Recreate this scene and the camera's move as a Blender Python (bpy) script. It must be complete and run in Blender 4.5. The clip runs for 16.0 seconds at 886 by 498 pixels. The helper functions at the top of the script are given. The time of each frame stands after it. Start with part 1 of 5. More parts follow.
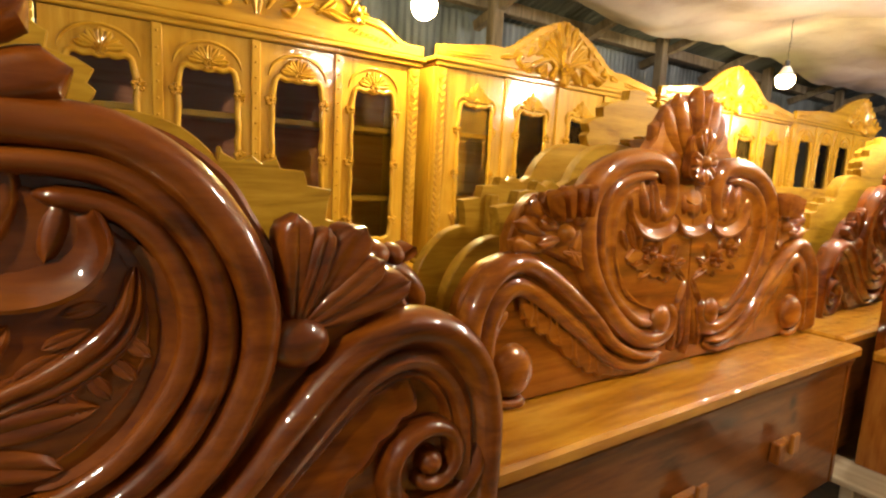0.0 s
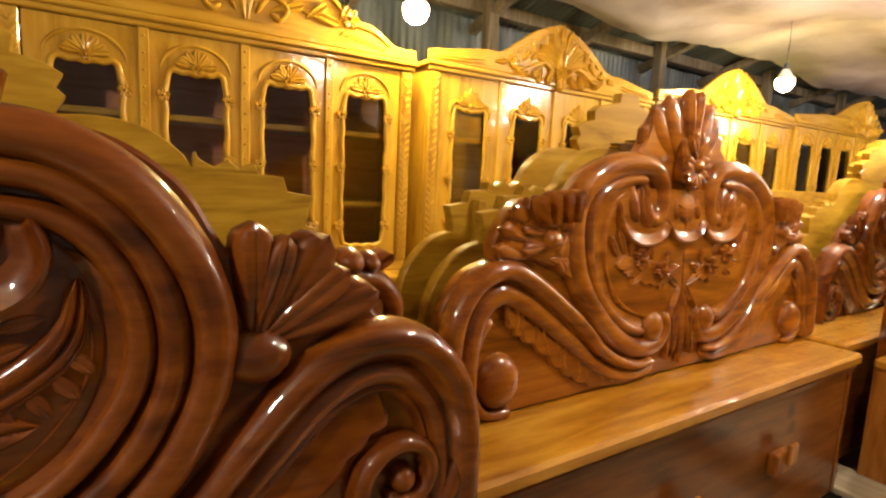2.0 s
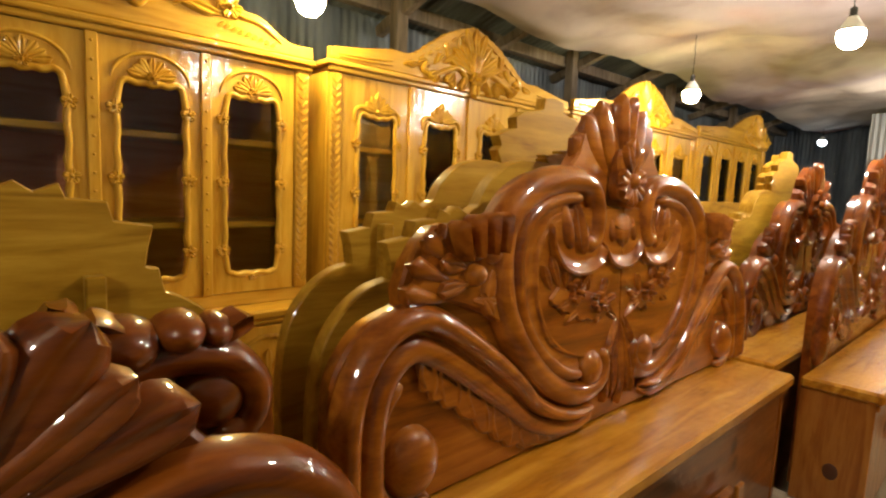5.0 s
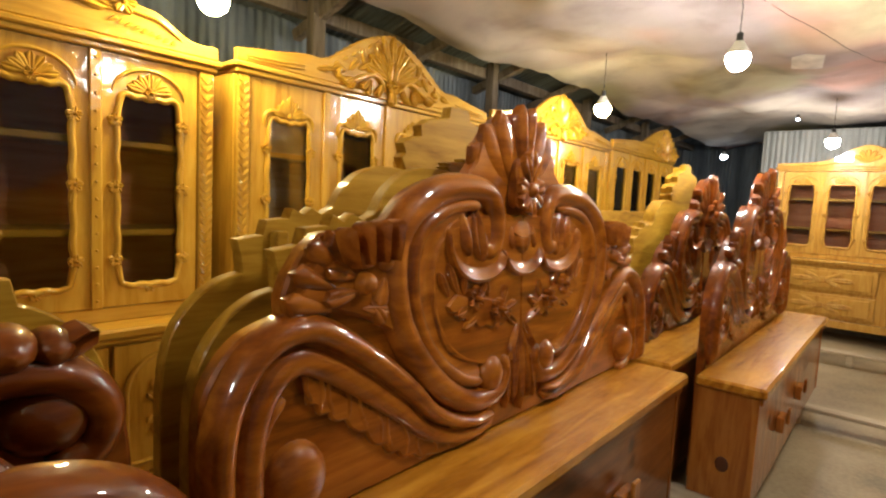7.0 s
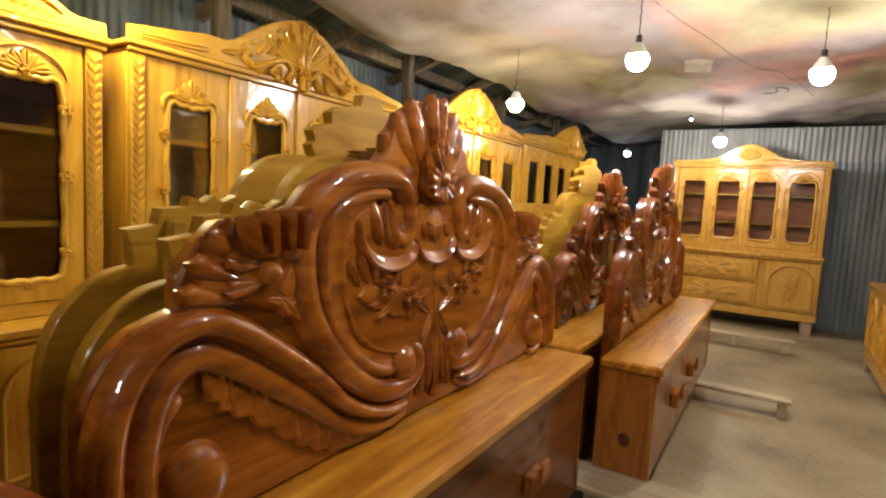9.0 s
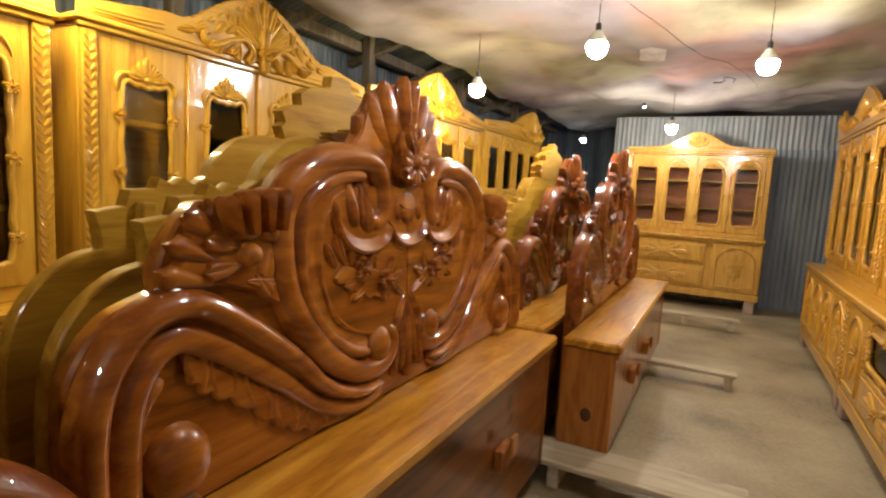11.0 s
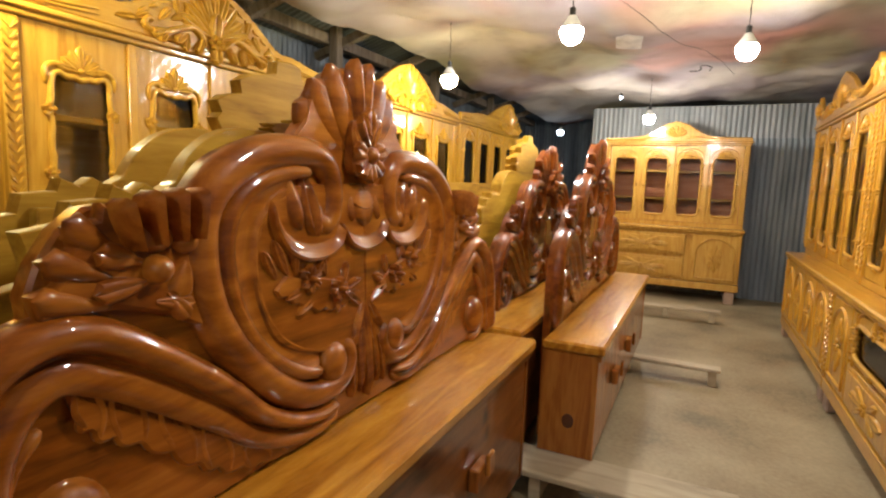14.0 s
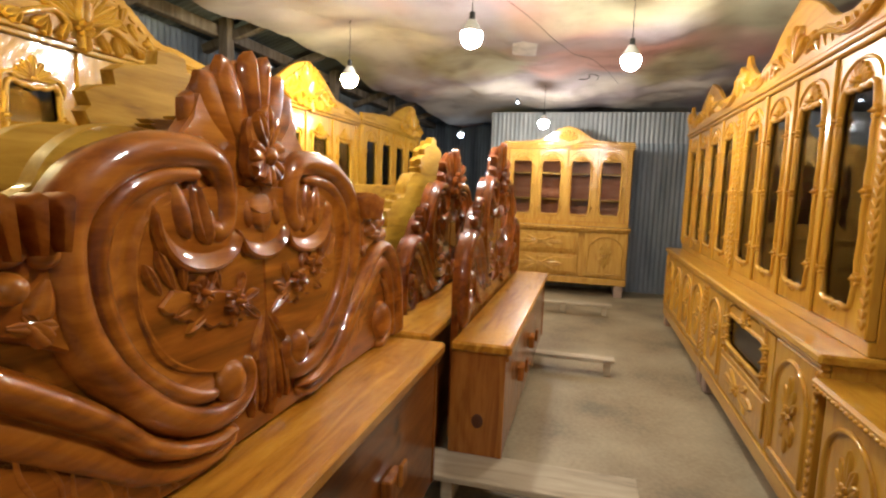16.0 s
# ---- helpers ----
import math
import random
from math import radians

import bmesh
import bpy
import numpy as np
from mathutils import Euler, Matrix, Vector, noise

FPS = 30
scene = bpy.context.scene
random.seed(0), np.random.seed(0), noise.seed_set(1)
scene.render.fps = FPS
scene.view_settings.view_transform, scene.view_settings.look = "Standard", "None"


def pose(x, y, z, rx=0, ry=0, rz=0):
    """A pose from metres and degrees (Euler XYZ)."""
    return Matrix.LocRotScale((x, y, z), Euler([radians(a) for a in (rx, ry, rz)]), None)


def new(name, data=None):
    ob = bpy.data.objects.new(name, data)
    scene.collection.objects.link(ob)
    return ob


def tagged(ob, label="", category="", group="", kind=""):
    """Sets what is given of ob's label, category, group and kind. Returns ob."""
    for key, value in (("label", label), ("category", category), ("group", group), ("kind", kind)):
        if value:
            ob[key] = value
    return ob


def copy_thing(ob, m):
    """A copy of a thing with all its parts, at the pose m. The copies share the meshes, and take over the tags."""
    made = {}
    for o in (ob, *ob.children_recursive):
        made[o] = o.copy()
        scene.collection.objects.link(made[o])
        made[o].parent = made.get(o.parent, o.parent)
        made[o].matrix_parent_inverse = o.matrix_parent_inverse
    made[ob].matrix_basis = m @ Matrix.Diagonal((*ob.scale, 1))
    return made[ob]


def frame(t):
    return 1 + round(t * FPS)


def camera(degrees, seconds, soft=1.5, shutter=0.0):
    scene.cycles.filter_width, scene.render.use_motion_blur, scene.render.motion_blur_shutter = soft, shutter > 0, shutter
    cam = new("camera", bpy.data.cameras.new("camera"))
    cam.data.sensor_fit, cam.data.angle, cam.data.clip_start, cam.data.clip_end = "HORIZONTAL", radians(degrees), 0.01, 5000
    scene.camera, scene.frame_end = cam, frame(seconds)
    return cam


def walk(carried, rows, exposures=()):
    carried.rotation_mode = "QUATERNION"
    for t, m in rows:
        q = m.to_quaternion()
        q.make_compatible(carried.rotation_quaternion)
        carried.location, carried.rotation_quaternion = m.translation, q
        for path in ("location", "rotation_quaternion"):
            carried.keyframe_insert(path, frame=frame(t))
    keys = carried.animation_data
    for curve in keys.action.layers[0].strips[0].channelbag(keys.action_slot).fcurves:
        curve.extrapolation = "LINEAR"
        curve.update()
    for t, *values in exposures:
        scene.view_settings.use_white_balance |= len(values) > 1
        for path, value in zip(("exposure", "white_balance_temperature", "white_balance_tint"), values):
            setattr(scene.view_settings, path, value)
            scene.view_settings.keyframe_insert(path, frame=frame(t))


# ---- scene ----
cam = camera(79.3, 16.0, soft=2.3)
METRES, EYE, TILT, LEAN, TURN = 0.95, 1.30, 0.0, 0.0, -33.9
ROWS = [
    (0.0, 0.0, 0.0, 0.0, 0.44, -8.32, -3.02),
    (0.5, 0.0301, -0.0123, -0.0027, 0.58, -7.96, -2.94),
    (1.0, 0.0505, -0.0147, -0.0008, 0.72, -7.97, -2.9),
    (1.5, 0.0534, -0.0007, 0.0007, 0.75, -7.88, -2.83),
    (2.0, 0.0542, 0.037, 0.0028, 0.8, -7.8, -2.77),
    (2.5, 0.0589, 0.1274, 0.0088, 0.99, -7.81, -2.7),
    (3.0, 0.0622, 0.223, 0.0249, 0.3, -7.53, -2.57),
    (3.5, 0.0561, 0.2958, 0.0257, -1.44, -7.17, -2.52),
    (4.0, 0.0489, 0.3408, 0.0261, -3.9, -6.92, -2.37),
    (6.5, 0.1804, 0.36, 0.03, -13.18, -5.41, -2.77),
    (7.0, 0.1915, 0.3546, 0.0283, -15.25, -5.16, -2.84),
    (7.5, 0.2051, 0.3539, 0.0243, -18.26, -5.2, -2.93),
    (8.0, 0.2157, 0.355, 0.0231, -20.38, -5.32, -2.99),
    (8.5, 0.2196, 0.3567, 0.0213, -22.21, -5.28, -3.03),
    (9.0, 0.2154, 0.3529, 0.0165, -23.81, -5.39, -3.06),
    (11.5, 0.1595, 0.3529, 0.0033, -28.94, -7.02, -3.12),
    (12.0, 0.2349, 0.3962, 0.0029, -29.17, -7.38, -3.05),
    (12.5, 0.3046, 0.3921, 0.0027, -29.21, -7.53, -2.87),
    (13.0, 0.3182, 0.4111, 0.0042, -28.96, -7.43, -2.72),
    (13.5, 0.3078, 0.4539, 0.007, -28.91, -7.3, -2.58),
    (14.0, 0.2924, 0.4756, 0.0065, -30.54, -7.02, -2.04),
    (14.5, 0.2921, 0.4933, 0.0063, -33.23, -6.84, -2.07),
    (15.0, 0.2944, 0.503, 0.009, -35.66, -6.72, -1.99),
    (15.5, 0.3027, 0.5126, 0.0105, -38.2, -6.72, -1.92),
    (16.0, 0.3082, 0.5225, 0.0097, -40.97, -6.51, -2.01),
]
walk(cam, [(t, pose(0, 0, EYE, TILT, LEAN, TURN) @ pose(METRES * x, METRES * y, METRES * z, 90 + pitch, roll, yaw)) for t, x, y, z, yaw, pitch, roll in ROWS],
     exposures=((0.0, 0.6, 6500, 10), (2.5, 0.4, 6500, 10), (4.0, 0.1, 6400, 10), (6.5, 0.02, 5850, 9), (9.0, -0.08, 5680, 9), (12.5, 0.03, 5650, 9), (16.0, 0.06, 5550, 10)))

BULB = 340.0

# ---- world and exposure ----
world = bpy.data.worlds.new("night")
scene.world = world
world.use_nodes = True
world.node_tree.nodes["Background"].inputs[0].default_value = (0.25, 0.3, 0.4, 1)
world.node_tree.nodes["Background"].inputs[1].default_value = 0.01


# ---- materials ----
def base_mat(name):
    m = bpy.data.materials.new(name)
    m.use_nodes = True
    nt = m.node_tree
    return m, nt, nt.nodes, nt.links, nt.nodes["Principled BSDF"]


def ramp(nodes, stops):
    r = nodes.new("ShaderNodeValToRGB")
    el = r.color_ramp.elements
    while len(el) < len(stops):
        el.new(0.5)
    for e, (p, c) in zip(el, stops):
        e.position, e.color = p, (*c, 1)
    return r


def wood(name, dark, mid, light, rough=0.3, coat=0.5, axis="X", bump=0.15, scale=1.0, knots=False, coat_rough=0.10, coat_ior=1.5, ripple=0.35):
    """Sawn wood with long grain, pores, blotches and varnish."""
    m, nt, nodes, links, bsdf = base_mat(name)
    tc = nodes.new("ShaderNodeTexCoord")
    mp = nodes.new("ShaderNodeMapping")
    stretch = {"X": (1.1, 9, 9), "Z": (9, 9, 1.1), "Y": (9, 1.1, 9)}[axis]
    mp.inputs["Scale"].default_value = [s * scale for s in stretch]
    info = nodes.new("ShaderNodeObjectInfo")
    off = nodes.new("ShaderNodeVectorMath")
    off.operation = "SCALE"
    off.inputs[0].default_value = (7.0, 5.0, 3.0)
    links.new(info.outputs["Random"], off.inputs["Scale"])
    add = nodes.new("ShaderNodeVectorMath")
    links.new(tc.outputs["Object"], add.inputs[0])
    links.new(off.outputs[0], add.inputs[1])
    links.new(add.outputs[0], mp.inputs["Vector"])
    n1 = nodes.new("ShaderNodeTexNoise")
    n1.inputs["Scale"].default_value = 2.0
    n1.inputs["Detail"].default_value = 5
    n1.inputs["Distortion"].default_value = 1.1
    links.new(mp.outputs[0], n1.inputs["Vector"])
    n2 = nodes.new("ShaderNodeTexNoise")
    n2.inputs["Scale"].default_value = 11.0
    n2.inputs["Detail"].default_value = 6
    n2.inputs["Roughness"].default_value = 0.7
    links.new(mp.outputs[0], n2.inputs["Vector"])
    n3 = nodes.new("ShaderNodeTexNoise")
    n3.inputs["Scale"].default_value = 3.5
    n3.inputs["Detail"].default_value = 3
    links.new(add.outputs[0], n3.inputs["Vector"])
    mixv = nodes.new("ShaderNodeMath")
    mixv.operation = "MULTIPLY_ADD"
    links.new(n2.outputs["Fac"], mixv.inputs[0])
    mixv.inputs[1].default_value = 0.35
    sc = nodes.new("ShaderNodeMath")
    sc.operation = "MULTIPLY_ADD"
    links.new(n3.outputs["Fac"], sc.inputs[0])
    sc.inputs[1].default_value = 0.35
    sc.inputs[2].default_value = -0.17
    links.new(sc.outputs[0], mixv.inputs[2])
    tot = nodes.new("ShaderNodeMath")
    links.new(n1.outputs["Fac"], tot.inputs[0])
    links.new(mixv.outputs[0], tot.inputs[1])
    r = ramp(nodes, [(0.38, dark), (0.62, mid), (0.95, light)])
    links.new(tot.outputs[0], r.inputs[0])
    out = r.outputs[0]
    if knots:
        v = nodes.new("ShaderNodeTexVoronoi")
        v.inputs["Scale"].default_value = 3.2
        links.new(add.outputs[0], v.inputs["Vector"])
        kr = ramp(nodes, [(0.05, (0.16, 0.10, 0.08)), (0.13, (1, 1, 1))])
        links.new(v.outputs["Distance"], kr.inputs[0])
        mk = nodes.new("ShaderNodeMix")
        mk.data_type, mk.blend_type = "RGBA", "MULTIPLY"
        mk.inputs[0].default_value = 0.9
        links.new(out, mk.inputs[6])
        links.new(kr.outputs[0], mk.inputs[7])
        out = mk.outputs[2]
    links.new(out, bsdf.inputs["Base Color"])
    rr = nodes.new("ShaderNodeMapRange")
    rr.inputs[3].default_value, rr.inputs[4].default_value = rough * 0.75, rough * 1.35
    links.new(n3.outputs["Fac"], rr.inputs[0])
    links.new(rr.outputs[0], bsdf.inputs["Roughness"])
    bsdf.inputs["Specular IOR Level"].default_value = 0.12
    bsdf.inputs["Coat Weight"].default_value = coat
    bsdf.inputs["Coat Roughness"].default_value = coat_rough
    bsdf.inputs["Coat IOR"].default_value = coat_ior
    b = nodes.new("ShaderNodeBump")
    b.inputs["Strength"].default_value = bump
    b.inputs["Distance"].default_value = 0.004
    links.new(n2.outputs["Fac"], b.inputs["Height"])
    links.new(b.outputs[0], bsdf.inputs["Normal"])
    # hand-rubbed varnish lies in soft ripples over the carving
    n4 = nodes.new("ShaderNodeTexNoise")
    n4.inputs["Scale"].default_value = 26.0
    n4.inputs["Detail"].default_value = 2
    links.new(add.outputs[0], n4.inputs["Vector"])
    cb = nodes.new("ShaderNodeBump")
    cb.inputs["Strength"].default_value = ripple
    cb.inputs["Distance"].default_value = 0.006
    links.new(n4.outputs["Fac"], cb.inputs["Height"])
    links.new(cb.outputs[0], bsdf.inputs["Coat Normal"])
    return m


M_DARK = wood("dark_polished_wood", (0.034, 0.0064, 0.0008), (0.132, 0.0285, 0.002), (0.265, 0.072, 0.006), 0.34, 1.0, coat_rough=0.03, coat_ior=1.6, ripple=0.28, scale=0.8)
M_RED = wood("red_brown_polished_wood", (0.062, 0.0132, 0.001), (0.236, 0.061, 0.003), (0.455, 0.155, 0.012), 0.32, 1.0, coat_rough=0.03, coat_ior=1.6, ripple=0.28, scale=0.8)
M_LEDGE = wood("honey_polished_wood", (0.18, 0.055, 0.003), (0.41, 0.162, 0.009), (0.62, 0.31, 0.030), 0.3, 1.0, bump=0.5, coat_rough=0.10, ripple=0.7)
M_FRONT = wood("brown_box_front_wood", (0.050, 0.011, 0.001), (0.135, 0.034, 0.003), (0.22, 0.072, 0.008), 0.36, 0.8, knots=True)
M_PINE = wood("knotty_pine", (0.11, 0.027, 0.004), (0.26, 0.080, 0.010), (0.42, 0.165, 0.024), 0.34, 0.8, axis="Z", knots=True)
M_RAW = wood("bare_planed_wood", (0.14, 0.062, 0.004), (0.345, 0.178, 0.011), (0.53, 0.315, 0.028), 0.45, 0.3)
M_GOLD = wood("honey_varnished_wood", (0.31, 0.135, 0.007), (0.50, 0.265, 0.019), (0.63, 0.375, 0.042), 0.34, 0.85, axis="Z", bump=0.1)
M_GOLDX = wood("honey_varnished_rail_wood", (0.31, 0.135, 0.007), (0.50, 0.265, 0.019), (0.63, 0.375, 0.042), 0.34, 0.85, axis="X", bump=0.1)
M_AMBER = wood("amber_varnished_wood", (0.27, 0.105, 0.006), (0.42, 0.195, 0.012), (0.52, 0.285, 0.026), 0.34, 0.8, axis="Z", bump=0.12)
M_AMBERX = wood("amber_varnished_rail_wood", (0.27, 0.105, 0.006), (0.42, 0.195, 0.012), (0.52, 0.285, 0.026), 0.34, 0.8, axis="X", bump=0.12)
# honey wood of the end cabinet, haze before it mixed into the colour
M_HAZE = wood("hazed_honey_wood", (0.31, 0.135, 0.015), (0.44, 0.225, 0.032), (0.54, 0.315, 0.058), 0.34, 0.75, axis="Z", bump=0.1)
M_INSIDE = wood("dark_cabinet_lining", (0.30, 0.09, 0.04), (0.50, 0.18, 0.08), (0.62, 0.27, 0.13), 0.5, 0.05)
# lining kept pale to give the grey-beige reflections seen in the panes
M_PALE_IN = wood("pale_reflection_lining", (0.30, 0.22, 0.13), (0.48, 0.38, 0.25), (0.6, 0.5, 0.36), 0.5, 0.05)
M_OLD = wood("weathered_timber", (0.06, 0.045, 0.03), (0.15, 0.115, 0.08), (0.24, 0.19, 0.14), 0.75, 0.0, axis="Z", bump=0.5)
M_PLANK = wood("dusty_plank", (0.22, 0.17, 0.11), (0.36, 0.29, 0.195), (0.46, 0.38, 0.26), 0.75, 0.0, axis="Y", bump=0.4)


def concrete():
    m, nt, nodes, links, bsdf = base_mat("worn_concrete")
    tc = nodes.new("ShaderNodeTexCoord")
    a = nodes.new("ShaderNodeTexNoise")
    a.inputs["Scale"].default_value, a.inputs["Detail"].default_value = 1.7, 9
    b = nodes.new("ShaderNodeTexNoise")
    b.inputs["Scale"].default_value, b.inputs["Detail"].default_value = 40, 5
    for n in (a, b):
        links.new(tc.outputs["Object"], n.inputs["Vector"])
    t = nodes.new("ShaderNodeMath")
    t.operation = "MULTIPLY_ADD"
    links.new(b.outputs["Fac"], t.inputs[0])
    t.inputs[1].default_value = 0.3
    links.new(a.outputs["Fac"], t.inputs[2])
    r = ramp(nodes, [(0.42, (0.10, 0.073, 0.038)), (0.60, (0.215, 0.158, 0.080)), (0.82, (0.31, 0.24, 0.135))])
    links.new(t.outputs[0], r.inputs[0])
    links.new(r.outputs[0], bsdf.inputs["Base Color"])
    bsdf.inputs["Roughness"].default_value = 0.62
    bp = nodes.new("ShaderNodeBump")
    bp.inputs["Strength"].default_value, bp.inputs["Distance"].default_value = 0.35, 0.01
    links.new(t.outputs[0], bp.inputs["Height"])
    links.new(bp.outputs[0], bsdf.inputs["Normal"])
    return m


def tin(name, c0, c1):
    m, nt, nodes, links, bsdf = base_mat(name)
    tc = nodes.new("ShaderNodeTexCoord")
    mp = nodes.new("ShaderNodeMapping")
    mp.inputs["Scale"].default_value = (3, 3, 0.5)
    links.new(tc.outputs["Object"], mp.inputs["Vector"])
    a = nodes.new("ShaderNodeTexNoise")
    a.inputs["Scale"].default_value, a.inputs["Detail"].default_value = 2.0, 8
    links.new(mp.outputs[0], a.inputs["Vector"])
    b = nodes.new("ShaderNodeTexNoise")
    b.inputs["Scale"].default_value, b.inputs["Detail"].default_value = 14, 4
    links.new(tc.outputs["Object"], b.inputs["Vector"])
    r = ramp(nodes, [(0.3, c0), (0.65, c1), (0.8, [0.6 * k for k in c1])])
    links.new(a.outputs["Fac"], r.inputs[0])
    links.new(r.outputs[0], bsdf.inputs["Base Color"])
    bsdf.inputs["Metallic"].default_value = 0.35
    rr = nodes.new("ShaderNodeMapRange")
    rr.inputs[3].default_value, rr.inputs[4].default_value = 0.45, 0.75
    links.new(b.outputs["Fac"], rr.inputs[0])
    links.new(rr.outputs[0], bsdf.inputs["Roughness"])
    return m


def cloth():
    """Old patched ceiling cloth in faded pink, cream, olive and grey strips."""
    m, nt, nodes, links, bsdf = base_mat("faded_ceiling_cloth")
    tc = nodes.new("ShaderNodeTexCoord")
    cols = []
    for seed, stops in ((0.0, [(0.38, (0.58, 0.52, 0.45)), (0.46, (0.40, 0.34, 0.34)), (0.54, (0.34, 0.285, 0.285)), (0.62, (0.50, 0.27, 0.22))]),
                        (4.7, [(0.50, (0, 0, 0)), (0.60, (1, 1, 1)), (0.9, (1, 1, 1)), (1.0, (1, 1, 1))])):
        mp = nodes.new("ShaderNodeMapping")
        mp.inputs["Location"].default_value = (seed, seed * 2, 0)
        mp.inputs["Scale"].default_value = (0.75, 1.0, 0.3)
        links.new(tc.outputs["Object"], mp.inputs["Vector"])
        n = nodes.new("ShaderNodeTexNoise")
        n.inputs["Scale"].default_value, n.inputs["Detail"].default_value, n.inputs["Roughness"].default_value = 0.75, 2, 0.3
        links.new(mp.outputs[0], n.inputs["Vector"])
        rr = ramp(nodes, stops)
        links.new(n.outputs["Fac"], rr.inputs[0])
        cols.append(rr)
    r = nodes.new("ShaderNodeMix")
    r.data_type = "RGBA"
    links.new(cols[1].outputs[0], r.inputs[0])
    links.new(cols[0].outputs[0], r.inputs[6])
    r.inputs[7].default_value = (0.42, 0.375, 0.225, 1)
    d = nodes.new("ShaderNodeTexNoise")
    d.inputs["Scale"].default_value, d.inputs["Detail"].default_value = 2.6, 7
    links.new(tc.outputs["Object"], d.inputs["Vector"])
    dr = ramp(nodes, [(0.30, (0.55, 0.51, 0.50)), (0.48, (0.88, 0.86, 0.85)), (0.64, (1, 1, 1))])
    links.new(d.outputs["Fac"], dr.inputs[0])
    mk = nodes.new("ShaderNodeMix")
    mk.data_type, mk.blend_type = "RGBA", "MULTIPLY"
    mk.inputs[0].default_value = 0.8
    links.new(r.outputs[2], mk.inputs[6])
    links.new(dr.outputs[0], mk.inputs[7])
    links.new(mk.outputs[2], bsdf.inputs["Base Color"])
    bsdf.inputs["Roughness"].default_value = 0.85
    wv = nodes.new("ShaderNodeTexNoise")
    wv.inputs["Scale"].default_value, wv.inputs["Detail"].default_value = 6, 5
    links.new(tc.outputs["Object"], wv.inputs["Vector"])
    bp = nodes.new("ShaderNodeBump")
    bp.inputs["Strength"].default_value, bp.inputs["Distance"].default_value = 0.2, 0.025
    links.new(wv.outputs["Fac"], bp.inputs["Height"])
    links.new(bp.outputs[0], bsdf.inputs["Normal"])
    return m


def plain(name, c, rough=0.5, metal=0.0, emit=0.0, noise_amt=0.25):
    m, nt, nodes, links, bsdf = base_mat(name)
    tc = nodes.new("ShaderNodeTexCoord")
    n = nodes.new("ShaderNodeTexNoise")
    n.inputs["Scale"].default_value, n.inputs["Detail"].default_value = 9, 6
    links.new(tc.outputs["Object"], n.inputs["Vector"])
    r = ramp(nodes, [(0.3, [k * (1 - noise_amt) for k in c]), (0.7, [min(1, k * (1 + noise_amt)) for k in c])])
    links.new(n.outputs["Fac"], r.inputs[0])
    links.new(r.outputs[0], bsdf.inputs["Base Color"])
    bsdf.inputs["Roughness"].default_value = rough
    bsdf.inputs["Metallic"].default_value = metal
    return m


def glow(name, c, strength):
    m, nt, nodes, links, bsdf = base_mat(name)
    bsdf.inputs["Base Color"].default_value = (0.9, 0.9, 0.88, 1)
    bsdf.inputs["Emission Color"].default_value = (*c, 1)
    bsdf.inputs["Emission Strength"].default_value = strength
    return m


def pane_glass():
    m = bpy.data.materials.new("cabinet_glass")
    m.use_nodes = True
    nt = m.node_tree
    nt.nodes.remove(nt.nodes["Principled BSDF"])
    tr, gl, mx, fr = (nt.nodes.new("ShaderNode" + k) for k in ("BsdfTransparent", "BsdfGlossy", "MixShader", "Fresnel"))
    tr.inputs[0].default_value = (0.97, 0.98, 0.975, 1)
    gl.inputs["Roughness"].default_value = 0.03
    fr.inputs[0].default_value = 1.6
    nt.links.new(fr.outputs[0], mx.inputs[0])
    nt.links.new(tr.outputs[0], mx.inputs[1])
    nt.links.new(gl.outputs[0], mx.inputs[2])
    nt.links.new(mx.outputs[0], nt.nodes["Material Output"].inputs[0])
    return m


M_FLOOR = concrete()
M_TIN = tin("galvanised_tin", (0.18, 0.19, 0.19), (0.34, 0.34, 0.33))
M_TIN_BLUE = tin("dull_blue_tin", (0.12, 0.135, 0.15), (0.24, 0.25, 0.26))
# near-black tin for the roof, and for walls where only a dark void shows
M_TIN_ROOF = tin("dark_roof_tin", (0.06, 0.07, 0.08), (0.18, 0.20, 0.22))
M_CLOTH = cloth()
M_GLASS = pane_glass()
M_KNOT = plain("dark_wood_knot", (0.09, 0.028, 0.010), 0.4)
M_PATCH = plain("pale_patch_cloth", (0.52, 0.47, 0.43), 0.9)
M_PLASTIC = plain("white_lamp_plastic", (0.7, 0.7, 0.68), 0.45, noise_amt=0.05)
M_BLACK = plain("black_bakelite", (0.03, 0.03, 0.03), 0.4)
M_WIRE = plain("grey_cable", (0.06, 0.055, 0.05), 0.6)
M_BRICK = plain("dusty_brick", (0.30, 0.20, 0.14), 0.85)
M_BULB = glow("lit_bulb", (1.0, 0.88, 0.68), BULB)
M_BULB_WARM = glow("yellow_lit_bulb", (1.0, 0.80, 0.34), BULB * 1.1)
M_BULB_STRONG = glow("bright_lit_bulb", (1.0, 0.90, 0.74), BULB * 1.8)
# for the unseen bulb added to brighten the dark headboard
M_BULB_FILL = glow("added_fill_bulb", (1.0, 0.88, 0.70), BULB * 1.5)
M_WHITE_GLOW = glow("white_spot_glow", (0.85, 0.93, 1.0), 25.0)


